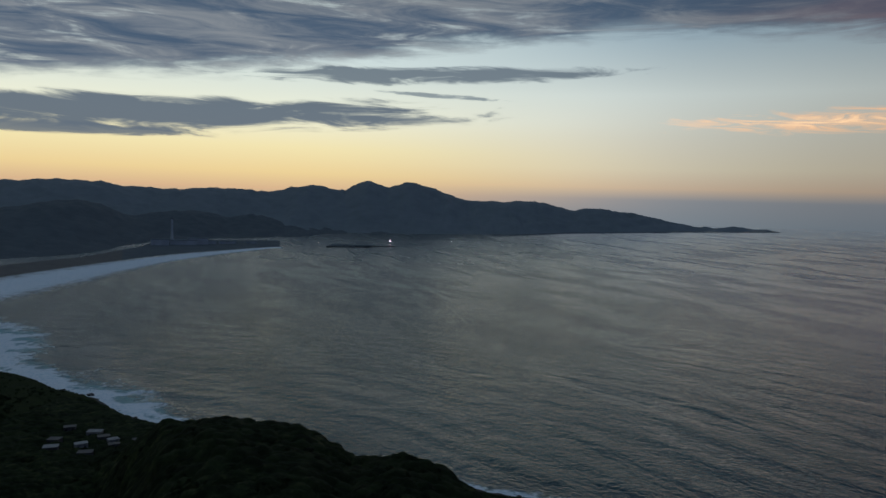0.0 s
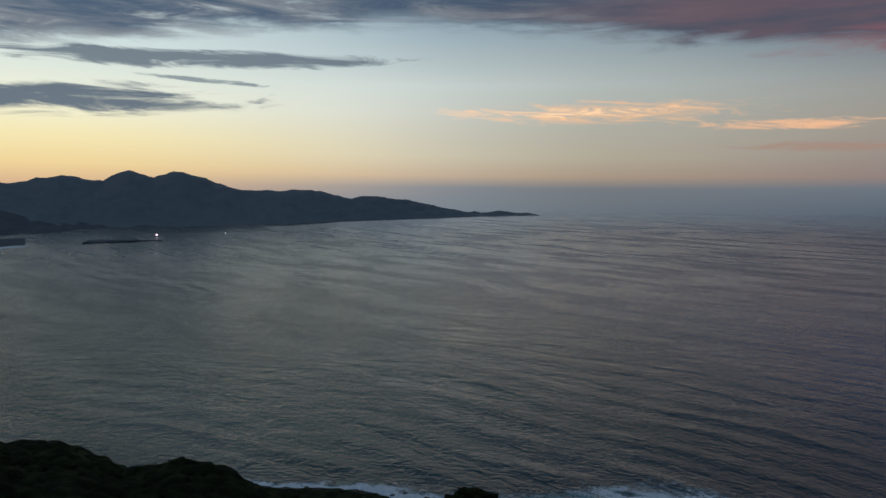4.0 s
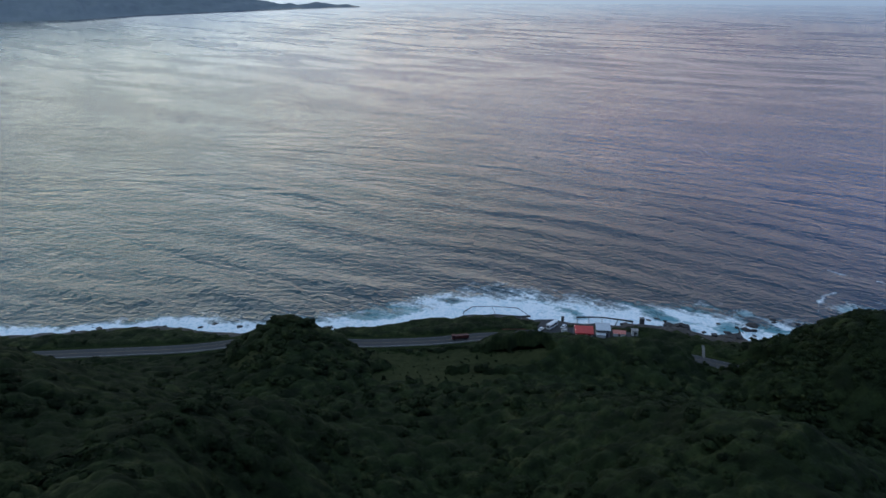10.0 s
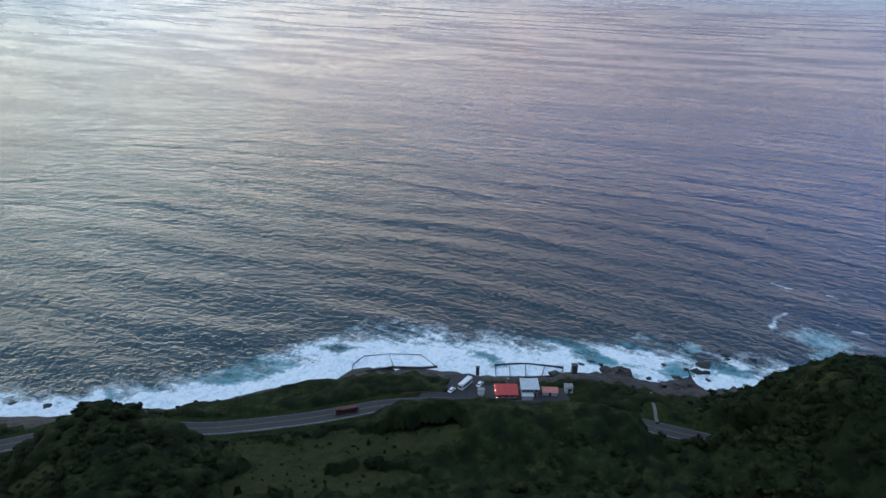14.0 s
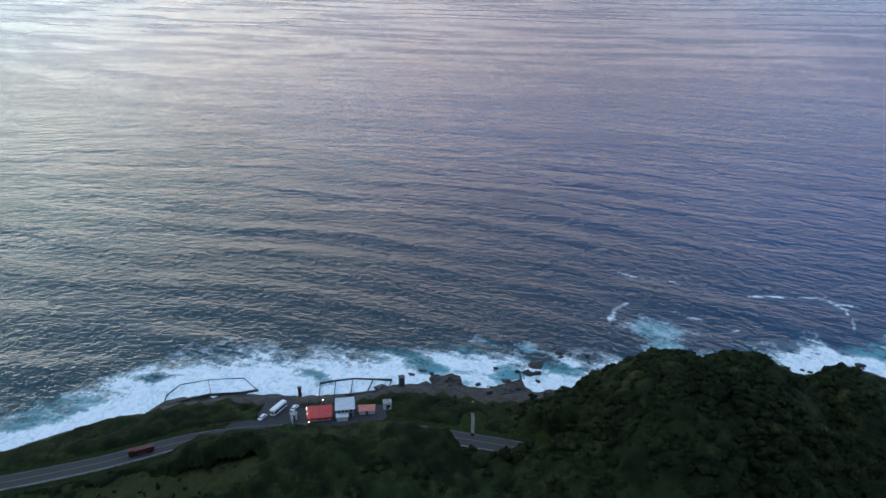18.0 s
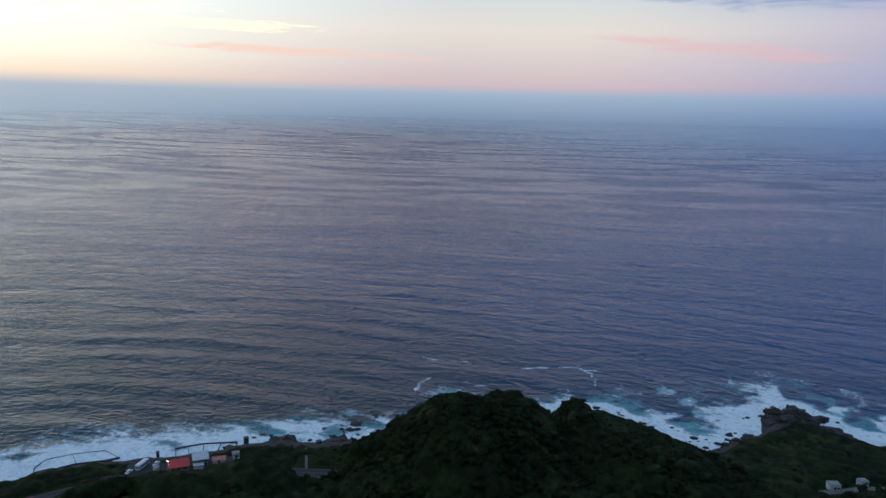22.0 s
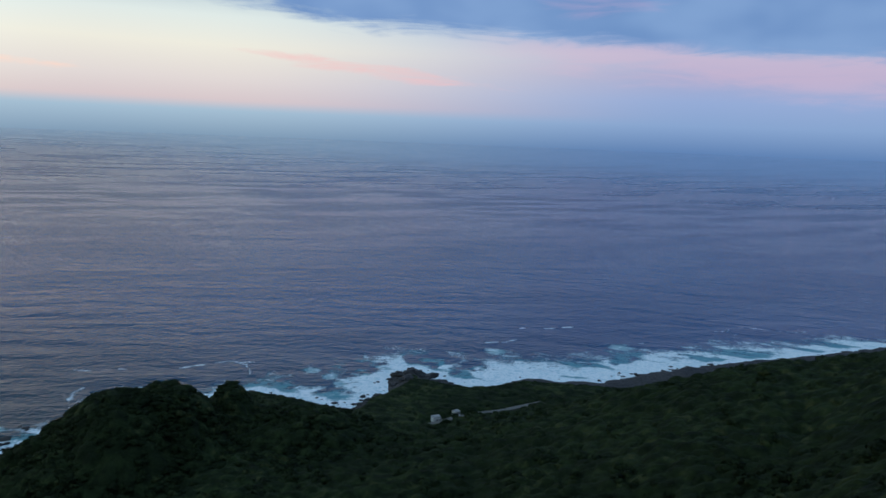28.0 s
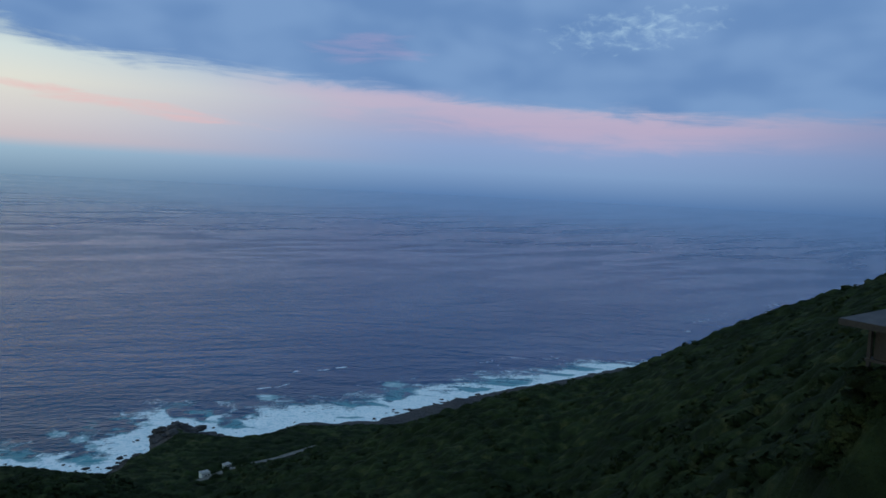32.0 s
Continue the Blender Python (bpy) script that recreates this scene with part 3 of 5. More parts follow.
foam -= 0.75 * smooth(fbm(X / 13, Y / 13, 3, 73.0), 0.42, 0.6) * smooth(np.degrees(A), 44, 48) * smooth(np.degrees(A), 60, 55) * smooth(off, 26, 16)
# round the far point the surf breaks into swirls with dark water between
swirl = smooth(np.degrees(A), 62, 70) * smooth(np.degrees(A), 108, 98)
swirl = swirl * smooth(fbm(X / 34 + fbm(X / 60, Y / 60, 2, 95.0) * 2, Y / 34, 4, 97.0), 0.46, 0.6) * smooth(off, 10, 22)
foam -= 1.2 * swirl
teal = np.clip(1.2 - off / (reach * 1.5), -0.7, 1) - 0.7 * swirl * smooth(fbm(X / 20, Y / 20, 3, 99.0), 0.36, 0.56)
for px, py, r in ((446, 262, 22), (432, 248, 18), (535, 150, 12), (522, 132, 12), (508, 120, 12), (618, 10, 16), (384, 296, 10), (655, -100, 20)):
    g = np.exp(-((X - px) ** 2 + (Y - py) ** 2) / r ** 2)
    foam, teal = np.maximum(foam, 1.0 * g - 0.75), np.maximum(teal, 1.75 * g - 0.75)
# thin lines of old foam drifting outside the surf
wx, wy = X + (fbm(X / 22, Y / 22, 3, 3.0) - 0.44) * 16, Y + (fbm(X / 22, Y / 22, 3, 6.0) - 0.44) * 16
for run in ([(495, 322), (503, 304), (508, 284)], [(505, 266), (515, 246), (530, 235), (540, 219), (548, 194)], [(546, 217), (538, 203), (518, 192)], [(421, 278), (439, 288), (461, 293)],
            [(470, 268), (472, 252)], [(462, 236), (474, 233)], [(640, 22), (652, 4), (664, -8)], [(700, -8), (722, -58)],
            [(735, -200), (756, -225), (762, -262), (758, -296)], [(990, -600), (1018, -634), (1040, -708)], [(905, -530), (925, -552)], [(1160, -850), (1185, -875)]):
    gap = to_line(wx, wy, np.array(run, float))
    foam = np.maximum(foam, 1.2 * np.exp(-(gap / (2.2 * np.maximum(1, D / 650))) ** 2) * smooth(fbm(X / 12, Y / 12, 3, 33.0), 0.15, 0.42) - 0.75)
lines = np.abs(fbm(X / 70 + fbm(X / 30, Y / 30, 3, 3.0), Y / 70, 3, 21.0) - 0.44)
zone_m = np.exp(-((off - 75) / 40) ** 2) * smooth(fbm(X / 120, Y / 120, 2, 31.0), 0.3, 0.46) * smooth(np.degrees(A), 74, 84)
foam = np.maximum(foam, 1.25 * zone_m * smooth(lines, 0.022, 0.0) - 0.75)
# the long beach's surf across the bay
bay = (np.degrees(A) < -12)
shore_d = np.interp(np.degrees(A), (-60, -31, -26, -20, -13), sea_dist(np.array((-7.2, -5.25, -4.5, -3.7, -3.05))))
wide = np.interp(np.degrees(A), (-60, -31, -26, -20, -13), (560, 460, 420, 240, 70))
far_surf = bay * np.clip(1.2 - np.abs(D - shore_d + wide * 0.45) / (wide * 0.62), 0, 1)
foam = np.maximum(foam, 1.75 * far_surf - 0.75)
Z = sea_level(D) - 0.02
Z += smooth(off, 0, 10) * smooth(off, 75, 25) * 0.9 * fbm(X / 12, Y / 12, 3, 41.0) * (S < 0)
# the swell: long crests that bend round the coast and steepen towards it
along *= 1.3
for length, size, seed in ((52.0, 1.0, 81.0), (33.0, 0.55, 91.0)):
    turn = 2 * np.pi * (ring / length + 1.5 * fbm(X / 190, Y / 190, 3, seed) + along / 2400)
    group = smooth(fbm(along / 170, ring / 120, 3, seed + 5), 0.3, 0.6)
    Z += size * (0.5 + 0.5 * np.sin(turn)) ** 1.7 * (0.25 + group) * smooth(off, 22, 60) * smooth(D, 1700, 700) * np.interp(off, (60, 160, 350, 900), (1.1, 0.85, 0.6, 0.35)) * np.interp(np.degrees(A), (50, 70), (1.0, 0.3)) * (S < 0)
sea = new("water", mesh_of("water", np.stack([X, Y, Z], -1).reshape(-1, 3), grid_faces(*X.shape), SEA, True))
for name, data in (("foam", foam), ("teal", teal)):
    layer = sea.data.attributes.new(name, "FLOAT", "POINT")
    layer.data.foreach_set("value", np.ascontiguousarray(data.ravel(), np.float32))
tagged(sea, "open grey-blue sea with long swell and white surf along the shore", "sea", kind="structure")


# ---- the far shore: hills and headland across the bay ----
def peaks(a, tops, floor):
    e = np.full(a.shape, -9.0)
    for pa, top, left, right in tops:
        w = np.where(a < pa, left, right)
        e = np.maximum(e, floor + (top - floor) * np.exp(-(np.abs(a - pa) / w) ** 1.7))
    return e


def far_land(name, a0, a1, base_el, tops, floor, back_d, mat, label, rough_el):
    a = np.arange(a0, a1, 0.1)
    front = sea_dist(base_el(a))
    ridge = peaks(a, tops, floor(a)) + (fbm(a * 1.7, a * 0, 4, 5.0) - 0.45) * rough_el
    v = np.linspace(0, 1, 40)[:, None]
    d = front + (np.maximum(back_d, front + 60) - front) * v
    e0 = np.degrees(np.arctan2(sea_level(front) - 181, front))
    el = e0 + (np.maximum(ridge, e0 + 0.02) - e0) * smooth(v, 0.02, 0.82) ** 0.8
    el = el + (fbm(a * 1.3 + v * 3, v * 9 + a * 0.1, 4, 9.0) - 0.44) * rough_el * 3 * smooth(v, 0.05, 0.3) * smooth(v, 0.9, 0.7) * np.clip(ridge - e0, 0, 1)
    el = np.maximum(el - 1.2 * smooth(v, 0.88, 1.0), e0 - 0.02)
    z = 180 + d * np.tan(np.radians(el))
    ar = np.radians(a)[None]
    me = mesh_of(name, np.stack([d * np.sin(ar), d * np.cos(ar), z], -1).reshape(-1, 3), grid_faces(40, len(a)), mat, True)
    return tagged(new(name, me), label, "hills", kind="structure")


# ridge and foothills carry their haze in the base colour
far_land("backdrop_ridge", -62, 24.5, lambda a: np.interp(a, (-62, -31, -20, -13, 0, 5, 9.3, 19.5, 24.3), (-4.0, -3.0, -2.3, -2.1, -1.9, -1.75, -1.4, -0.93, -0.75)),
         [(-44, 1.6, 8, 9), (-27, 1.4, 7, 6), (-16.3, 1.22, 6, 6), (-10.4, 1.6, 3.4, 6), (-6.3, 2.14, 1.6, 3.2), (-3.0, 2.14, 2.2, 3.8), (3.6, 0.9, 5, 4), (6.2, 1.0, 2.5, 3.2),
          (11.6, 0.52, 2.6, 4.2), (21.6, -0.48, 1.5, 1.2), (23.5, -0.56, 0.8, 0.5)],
         lambda a: np.interp(a, (-62, -20, 0, 12, 18, 24.3), (0.3, 0.7, 0.7, 0.05, -0.62, -0.75)), 4830, HAZE_BLUE, "wooded mountain ridge and headland across the bay, tinted blue-grey for haze", 0.2)
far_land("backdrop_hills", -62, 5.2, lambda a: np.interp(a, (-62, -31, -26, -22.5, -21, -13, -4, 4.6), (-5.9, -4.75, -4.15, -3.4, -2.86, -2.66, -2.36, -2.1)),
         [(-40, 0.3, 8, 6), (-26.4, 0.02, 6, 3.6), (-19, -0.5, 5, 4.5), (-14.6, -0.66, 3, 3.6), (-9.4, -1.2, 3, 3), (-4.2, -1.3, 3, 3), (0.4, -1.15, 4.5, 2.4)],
         lambda a: np.interp(a, (-62, -12, 1, 4.2, 5.2), (-1.2, -1.7, -1.7, -2.25, -2.45)), np.interp(np.arange(-62, 5.2, 0.1), (-62, -31, -13, 5), (3300, 3500, 4100, 4500)), HAZE_GREEN,
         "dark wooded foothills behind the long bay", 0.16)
a = np.arange(-62, -12.4, 0.5)
front = np.interp(a, (-62, -31, -26, -20, -13), sea_dist(np.array((-7.3, -5.3, -4.53, -3.71, -3.06))))
back = sea_dist(np.interp(a, (-62, -31, -26, -22.5, -21, -13), (-5.9, -4.75, -4.15, -3.4, -2.86, -2.74))) + 60
v = np.linspace(0, 1, 8)[:, None]
d = front + (np.maximum(back, front + 30) - front) * v
me = mesh_of("beach", np.stack([d * np.sin(np.radians(a)), d * np.cos(np.radians(a)), sea_level(d) + 1.2 + 2.0 * v - 1.6 * (v == 0)], -1).reshape(-1, 3), grid_faces(8, len(a)), SAND, True)
# from heading -24 on: low shore land in the same haze-tinted green
me.materials.append(HAZE_GREEN)
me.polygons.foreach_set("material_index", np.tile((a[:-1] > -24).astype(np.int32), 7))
tagged(new("beach", me), "long dull brown sand beach curving round the bay", "beach", kind="structure")


# ---- woods ----
def crown_mesh(seed, lumps, cards, fine=False):
    """Corners and triangles of a tree's crown: uneven lumps with loose leafy sprays round them. About one metre in radius."""
    rng = np.random.default_rng(seed)
    ico = bmesh.new()
    bmesh.ops.create_icosphere(ico, subdivisions=2 if fine else 1, radius=1.0)
    iv = np.array([v.co[:] for v in ico.verts])
    jf = np.array([[v.index for v in f.verts] for f in ico.faces if f.calc_center_median().z > -0.3])
    ico.free()
    vs, fs, n = [], [], 0
    centres = []
    for k in range(lumps):
        th, rr = rng.uniform(0, 6.28), 0.55 * math.sqrt(rng.uniform(0.02, 1))
        c = np.array([rr * math.cos(th), rr * math.sin(th), rng.uniform(-0.1, 0.55) * (1 - 0.5 * rr)])
        r = rng.uniform(0.32, 0.56)
        w = iv * (r * rng.uniform(0.72, 1.2, (len(iv), 1))) * (1.1, 1.1, 0.8) + c
        vs.append(w), fs.append(jf + n)
        n += len(w)
        centres.append((c, r))
    for k in range(cards):
        c, r = centres[rng.integers(lumps)]
        out = rng.normal(size=3) + (0, 0, 0.5)
        out /= np.linalg.norm(out)
        p = c + out * r * rng.uniform(0.85, 1.2)
        t1 = np.cross(out, rng.normal(size=3))
        t1 /= np.linalg.norm(t1)
        t2 = np.cross(out, t1) * 0.6 + out * rng.uniform(-0.6, 0.6)
        q = rng.uniform(0.1, 0.26)
        vs.append(np.array([p - t1 * q, p + t2 * q, p + t1 * q, p - t2 * q + out * 0.03]))
        fs.append(np.array([[0, 1, 2], [0, 2, 3]]) + n)
        n += 4
    return np.vstack(vs), np.vstack(fs)


def scatter(name, spots, variants, mat, rng, label, category):
    """One mesh of many crowns: spots are rows of x, y, z, radius, height."""
    vs, fs, n = [], [], 0
    for x, y, z, r, h in spots:
        v, f = variants[rng.integers(len(variants))]
        th, k = rng.uniform(0, 6.28), rng.uniform(0.75, 1.3)
        c, s = math.cos(th), math.sin(th)
        lean = rng.uniform(-0.3, 0.3)
        w = np.stack([(v[:, 0] * c * k - v[:, 1] * s) * r + x, (v[:, 0] * s * k + v[:, 1] * c) * r + y, (v[:, 2] + lean * v[:, 0]) * h + z], -1)
        vs.append(w), fs.append(f + n)
        n += len(w)
    return tagged(new(name, mesh_of(name, np.vstack(vs), np.vstack(fs), mat, True)), label, category, kind="stuff")


# places where nothing tall grows
BUILT = [(272, 310, 11), (283, 303, 11), (289, 297, 9), (299, 295, 5), (264, 325, 9), (258, 318, 9), (314, 266, 6), (309, 263, 6), (305, 258, 5), (427, 40, 9), (436, 29, 8), (443, 21, 7),
         (448, 13, 6.5), (453, 5, 6), (459, -3, 6), (465, -10, 6), (471, -17, 5), (476, -23, 5), (42.7, -44.3, 3.4), (-259, 488, 6), (-246, 503, 6), (-252, 536, 7), (-240, 524, 6), (-230, 517, 5), (-233, 482, 6), (-268, 510, 6),
         (-222, 500, 5), (-275, 545, 6), (-214, 520, 5)]


def bare_below(x, y):
    """How far from the shore the scrub begins."""
    return np.where(x < -150, 4, np.where((x > 520) & (y < 0), 35, np.where(x > 500, 14, np.where((x < 150) & (x > -80), 16, np.where((x > 232) & (x < 395), 16 + 5 * smooth(x, 300, 330), 9.5)))))


def domes(x, y, cell, r0, r1, seed):
    """Rounded treetops on a shaken lattice: their height at each place, and a number for the tree."""
    i, j = np.floor(x / cell), np.floor(y / cell)
    best, who = np.zeros(x.shape), np.zeros(x.shape)
    for di in (-1, 0, 1):
        for dj in (-1, 0, 1):
            p, q = i + di, j + dj
            k = hash2(p, q, seed + 2)
            r = r0 + (r1 - r0) * k
            dx, dy = x - (p + 0.15 + 0.7 * hash2(p, q, seed)) * cell, y - (q + 0.15 + 0.7 * hash2(p, q, seed + 1)) * cell
            h = r * (0.55 + 0.5 * hash2(p, q, seed + 3)) * np.sqrt(np.maximum(0, 1 - (dx * dx + dy * dy) / (r * r)))
            who, best = np.where(h > best, hash2(p, q, seed + 4), who), np.maximum(h, best)
    return best, who


STEP = 1.5
CX, CY = np.meshgrid(np.arange(-330, 700, STEP), np.arange(-330, 640, STEP))
cd, ca = np.hypot(CX, CY), np.degrees(np.arctan2(CX, CY))
wanted = (ca > -36) & (ca < 138) & (cd > 30) & (cd < 720) & ~((ca < -18) & (cd < 190)) & ~((cd > 560) & (ca > 118))
cs = np.full(CX.shape, -50.0)
cs[wanted] = inland(CX[wanted], CY[wanted])
wanted &= cs > bare_below(CX, CY) - 1
px, py, ps = CX[wanted], CY[wanted], cs[wanted]
rd = to_line(px, py, ROAD)
grown = smooth(ps, bare_below(px, py) - 1, bare_below(px, py) + 5) * smooth(rd, 6.5, 10) * np.where(in_meadow(px, py), 0.0, 1.0)
for bx, by, br in BUILT:
    grown *= smooth(np.hypot(px - bx, py - by), br - 1.5, br + 1)
pa, pd = np.degrees(np.arctan2(px, py)), np.hypot(px, py)
polar = np.degrees(np.arctan2(ROAD[:, 0], ROAD[:, 1]))
road_d = np.interp(pa, polar, np.hypot(ROAD[:, 0], ROAD[:, 1]))
hedge = smooth(pa, 33, 36) * smooth(pa, 49.5, 48) * smooth(road_d - pd, 4.4, 6.0) * smooth(road_d - pd, 30, 14) * (0.55 + 0.9 * fbm(px / 14, py / 14, 3, 57.0))
grown = np.maximum(grown, smooth(hedge, 0.02, 0.2) * ~in_meadow(px, py))
big, who = domes(px, py, 6.2, 2.6, 4.6, 1.0)
little, who2 = domes(px, py, 2.9, 1.1, 2.1, 9.0)
tops = np.where(big > little + 0.3, big, np.maximum(big, little)) * 0.8 + 1.1 * fbm(px / 2.3, py / 2.3, 2, 17.0)
pz = land(px, py)
scrub = (ps < 55) & (pz < 12)
lift = np.where(grown > 0.05, np.where(scrub, 0.1 + 0.5 * tops, 0.5 + tops * np.where((np.hypot(px, py) < 190) & (px > py * -25) & (py < 10), 0.7, 1.0)) * grown * (0.65 + 0.7 * fbm(px / 25, py / 25, 3, 51.0)), -1.5) + 6.2 * hedge
index = np.full(CX.shape, -1)
index[wanted] = np.arange(len(px))
quads = np.stack([index[:-1, :-1], index[:-1, 1:], index[1:, 1:], index[1:, :-1]], -1).reshape(-1, 4)
quads = quads[(quads >= 0).all(1)]
quads = quads[(grown[quads] > 0.05).any(1)]
gx, gy = (land(px + 4, py) - land(px - 4, py)) / 8, (land(px, py + 4) - land(px, py - 4)) / 8
steep = np.sqrt(1 + gx * gx + gy * gy)
px, py, pz = px - lift * gx / steep, py - lift * gy / steep, pz + lift / steep
used, quads = np.unique(quads, return_inverse=True)
canopy = new("treetops", mesh_of("treetops", np.stack([px, py, pz], -1)[used], quads.reshape(-1, 4), CANOPY, True))
layer = canopy.data.attributes.new("tint", "FLOAT", "POINT")
layer.data.foreach_set("value", np.where(big > little + 0.3, who, 0.25 + 0.5 * who2)[used].astype(np.float32))
tagged(canopy, "closed dark green canopy of low subtropical woods and scrub", "forest", kind="stuff")

rng = np.random.default_rng(7)
CLOSE_CROWNS = [crown_mesh(60 + k, 7, 90) for k in range(5)]
NEAR_CROWNS = [crown_mesh(k, 4, 46) for k in range(6)]
FAR_CROWNS = [crown_mesh(20 + k, 4, 34) for k in range(6)]
LOW_CROWNS = [crown_mesh(40 + k, 3, 14) for k in range(4)]
step_m = 4.15
gx, gy = np.meshgrid(np.arange(-500, 720, step_m), np.arange(-330, 730, step_m))
x = (gx + rng.uniform(-1.9, 1.9, gx.shape)).ravel()
y = (gy + rng.uniform(-1.9, 1.9, gy.shape)).ravel()
# the steep knolls are grown over more thickly
th, rr = radians(1) * rng.uniform(112, 140, 760), rng.uniform(30, 64, 760)
x, y = np.append(x, rr * np.sin(th)), np.append(y, rr * np.cos(th))
on_hill = np.zeros(len(x), bool)
for haz, hd, top, wide, deep in HILLS[:6]:
    n_more = int(wide * deep * 3.2 / 7.0)
    th, rr = rng.uniform(0, 6.28, n_more), 1.5 * np.sqrt(rng.uniform(0, 1, n_more))
    p, q = wide * rr * np.cos(th), deep * rr * np.sin(th)
    c1, s1 = math.cos(radians(haz)), math.sin(radians(haz))
    x = np.append(x, hd * s1 + p * c1 + q * s1)
    y = np.append(y, hd * c1 - p * s1 + q * c1)
    on_hill = np.append(on_hill, np.ones(n_more, bool))
s, dd, aa = inland(x, y), np.hypot(x, y), np.degrees(np.arctan2(x, y))
free = (s > bare_below(x, y)) & (to_line(x, y, ROAD) > 8.5) & (aa > -36) & (aa < 138) & (dd > np.where(aa < 92, 52, np.where(aa < 116, 65, 34))) & ~(in_meadow(x, y) & (rng.random(x.shape) < 0.35))
# most trees are part of the closed canopy; the rest stand out of it
free &= (rng.random(x.shape) < np.where((dd < 190) & (aa > 90), 1.0, np.where(on_hill, 0.75, np.where(dd < 270, 0.9, 0.3)))) | in_meadow(x, y)
for bx, by, br in BUILT:
    free &= np.hypot(x - bx, y - by) > br
# nothing that a nearer slope keeps out of sight for good
free &= ~((dd > 520) & (aa > 118)) & ~((aa < -18) & (dd < 190)) & ~((aa > -18) & (aa < 10) & (dd > 480))
x, y, s, dd, aa, on_hill = x[free], y[free], s[free], dd[free], aa[free], on_hill[free]
z = land(x, y)
low_grass = in_meadow(x, y)
tall = rng.uniform(0.5, 1.45, len(x)) * np.interp(s, (10, 22, 36, 120), (0.6, 0.85, 1.0, 1.15)) * (0.6 + 0.95 * fbm(x / 22, y / 22, 3, 51.0))
knoll = np.maximum(land(x, y) - 9, 0) * (s < 130) * (aa > 10) > 0
tall = np.where(knoll, np.maximum(tall, rng.uniform(0.75, 1.2, len(x))), tall)
verge = (to_line(x, y, ROAD) < 19) & (dd < np.interp(aa, polar, np.hypot(ROAD[:, 0], ROAD[:, 1]))) & (((aa > 48.5) & (aa < 57.5)) | (aa > 65.5))
tall = np.where(verge, np.maximum(tall, rng.uniform(0.9, 1.25, len(x))), tall)
tall = np.where(low_grass, tall * 0.4, tall)
low = (((s < 55) & (z < 12)) | low_grass) & ~verge
radius = np.where(low, 1.9, 2.9) * tall
by_rail = (dd < 64) & (aa > 110)
radius = np.where(by_rail, rng.uniform(1.2, 2.3, len(x)), radius)
tall = np.where(by_rail, rng.uniform(0.6, 1.0, len(x)), tall)
z = np.where(by_rail, z + 0.9, z)
spots = np.stack([x, y, z + np.where(low, 0.2, 0.5) * tall + np.where(verge, 1.9, np.where(knoll, 1.1, 0.0)) + 2.2 * (fbm(x / 15, y / 15, 2, 81.0) - 0.3) * ~low, radius, np.where(low, 1.5, 2.1) * tall], -1)
near = (dd < 300) & ~low
close = (dd < 170) & ((dd > 135) | (aa > 92))
scatter("forest_close_by", spots[close], CLOSE_CROWNS, LEAF, rng, "dark leafy treetops just below the lookout", "forest")
near &= ~close & ~((dd < 135) & (aa < 92))
scatter("forest", spots[near], NEAR_CROWNS, LEAF, rng, "dense dark green subtropical woods on the mountainside", "forest")
scatter("forest_far_side", spots[~near & ~low & ~close], FAR_CROWNS, LEAF, rng, "dense dark green woods covering the lower hills", "forest")
scatter("shrubs", spots[low], LOW_CROWNS, SHRUB, rng, "low wind-cut green scrub between the road and the shore", "shrubs")


# single trees that stand out on the crests
def tree_kind(seed):
    rg = np.random.default_rng(seed)
    t = empty("tree")
    bm = bmesh.new()
    rod(bm, (0, 0, -1.2), (0.1, 0.05, 2.2), 0.22, 0.13)
    for k in range(4):
        th = k * 1.6 + rg.uniform(-0.4, 0.4)
        rod(bm, (0.08, 0.04, 1.5 + 0.2 * k), (1.1 * math.cos(th), 1.1 * math.sin(th), 3.0 + 0.2 * k), 0.08, 0.03, 6)
    part("trunk", bm, BARK, t)
    v, f = crown_mesh(100 + seed, 8, 110, True)
    ob = new("crown", mesh_of("crown", v * (2.3, 2.3, 2.2) + (0, 0, 2.9), f, LEAF, True))
    ob.parent = t
    return tagged(t, "dark green broadleaf tree standing proud on the wooded crest", "tree", "trees on the crests")


kinds = [tree_kind(k) for k in range(4)]
count = 0
for haz, hd, top, wide, deep in HILLS[:6]:
    for k in range(10 if haz == 19.9 else 26):
        th, rr = rng.uniform(0, 6.28), math.sqrt(rng.uniform(0, 1)) * 0.75
        p, q = wide * rr * math.cos(th), deep * rr * math.sin(th)
        hx = hd * math.sin(radians(haz)) + p * math.cos(radians(haz)) + q * math.sin(radians(haz))
        hy = hd * math.cos(radians(haz)) - p * math.sin(radians(haz)) + q * math.cos(radians(haz))
        m = pose(hx, hy, land_at(hx, hy), 0, 0, rng.uniform(0, 360)) @ Matrix.Scale(rng.uniform(0.5, 0.85), 4)
        if count < 4:
            kinds[count].matrix_basis = m
        else:
            c = copy_thing(kinds[count % 4], m)
            c.matrix_basis = m
        count += 1


# ---- road, car park, paths ----
def offset_line(line, side):
    out = []
    for i, p in enumerate(line):
        q = line[min(i + 1, len(line) - 1)] - line[max(i - 1, 0)]
        q = q / np.hypot(*q)
        out.append((p[0] + q[1] * side, p[1] - q[0] * side))
    return np.array(out)


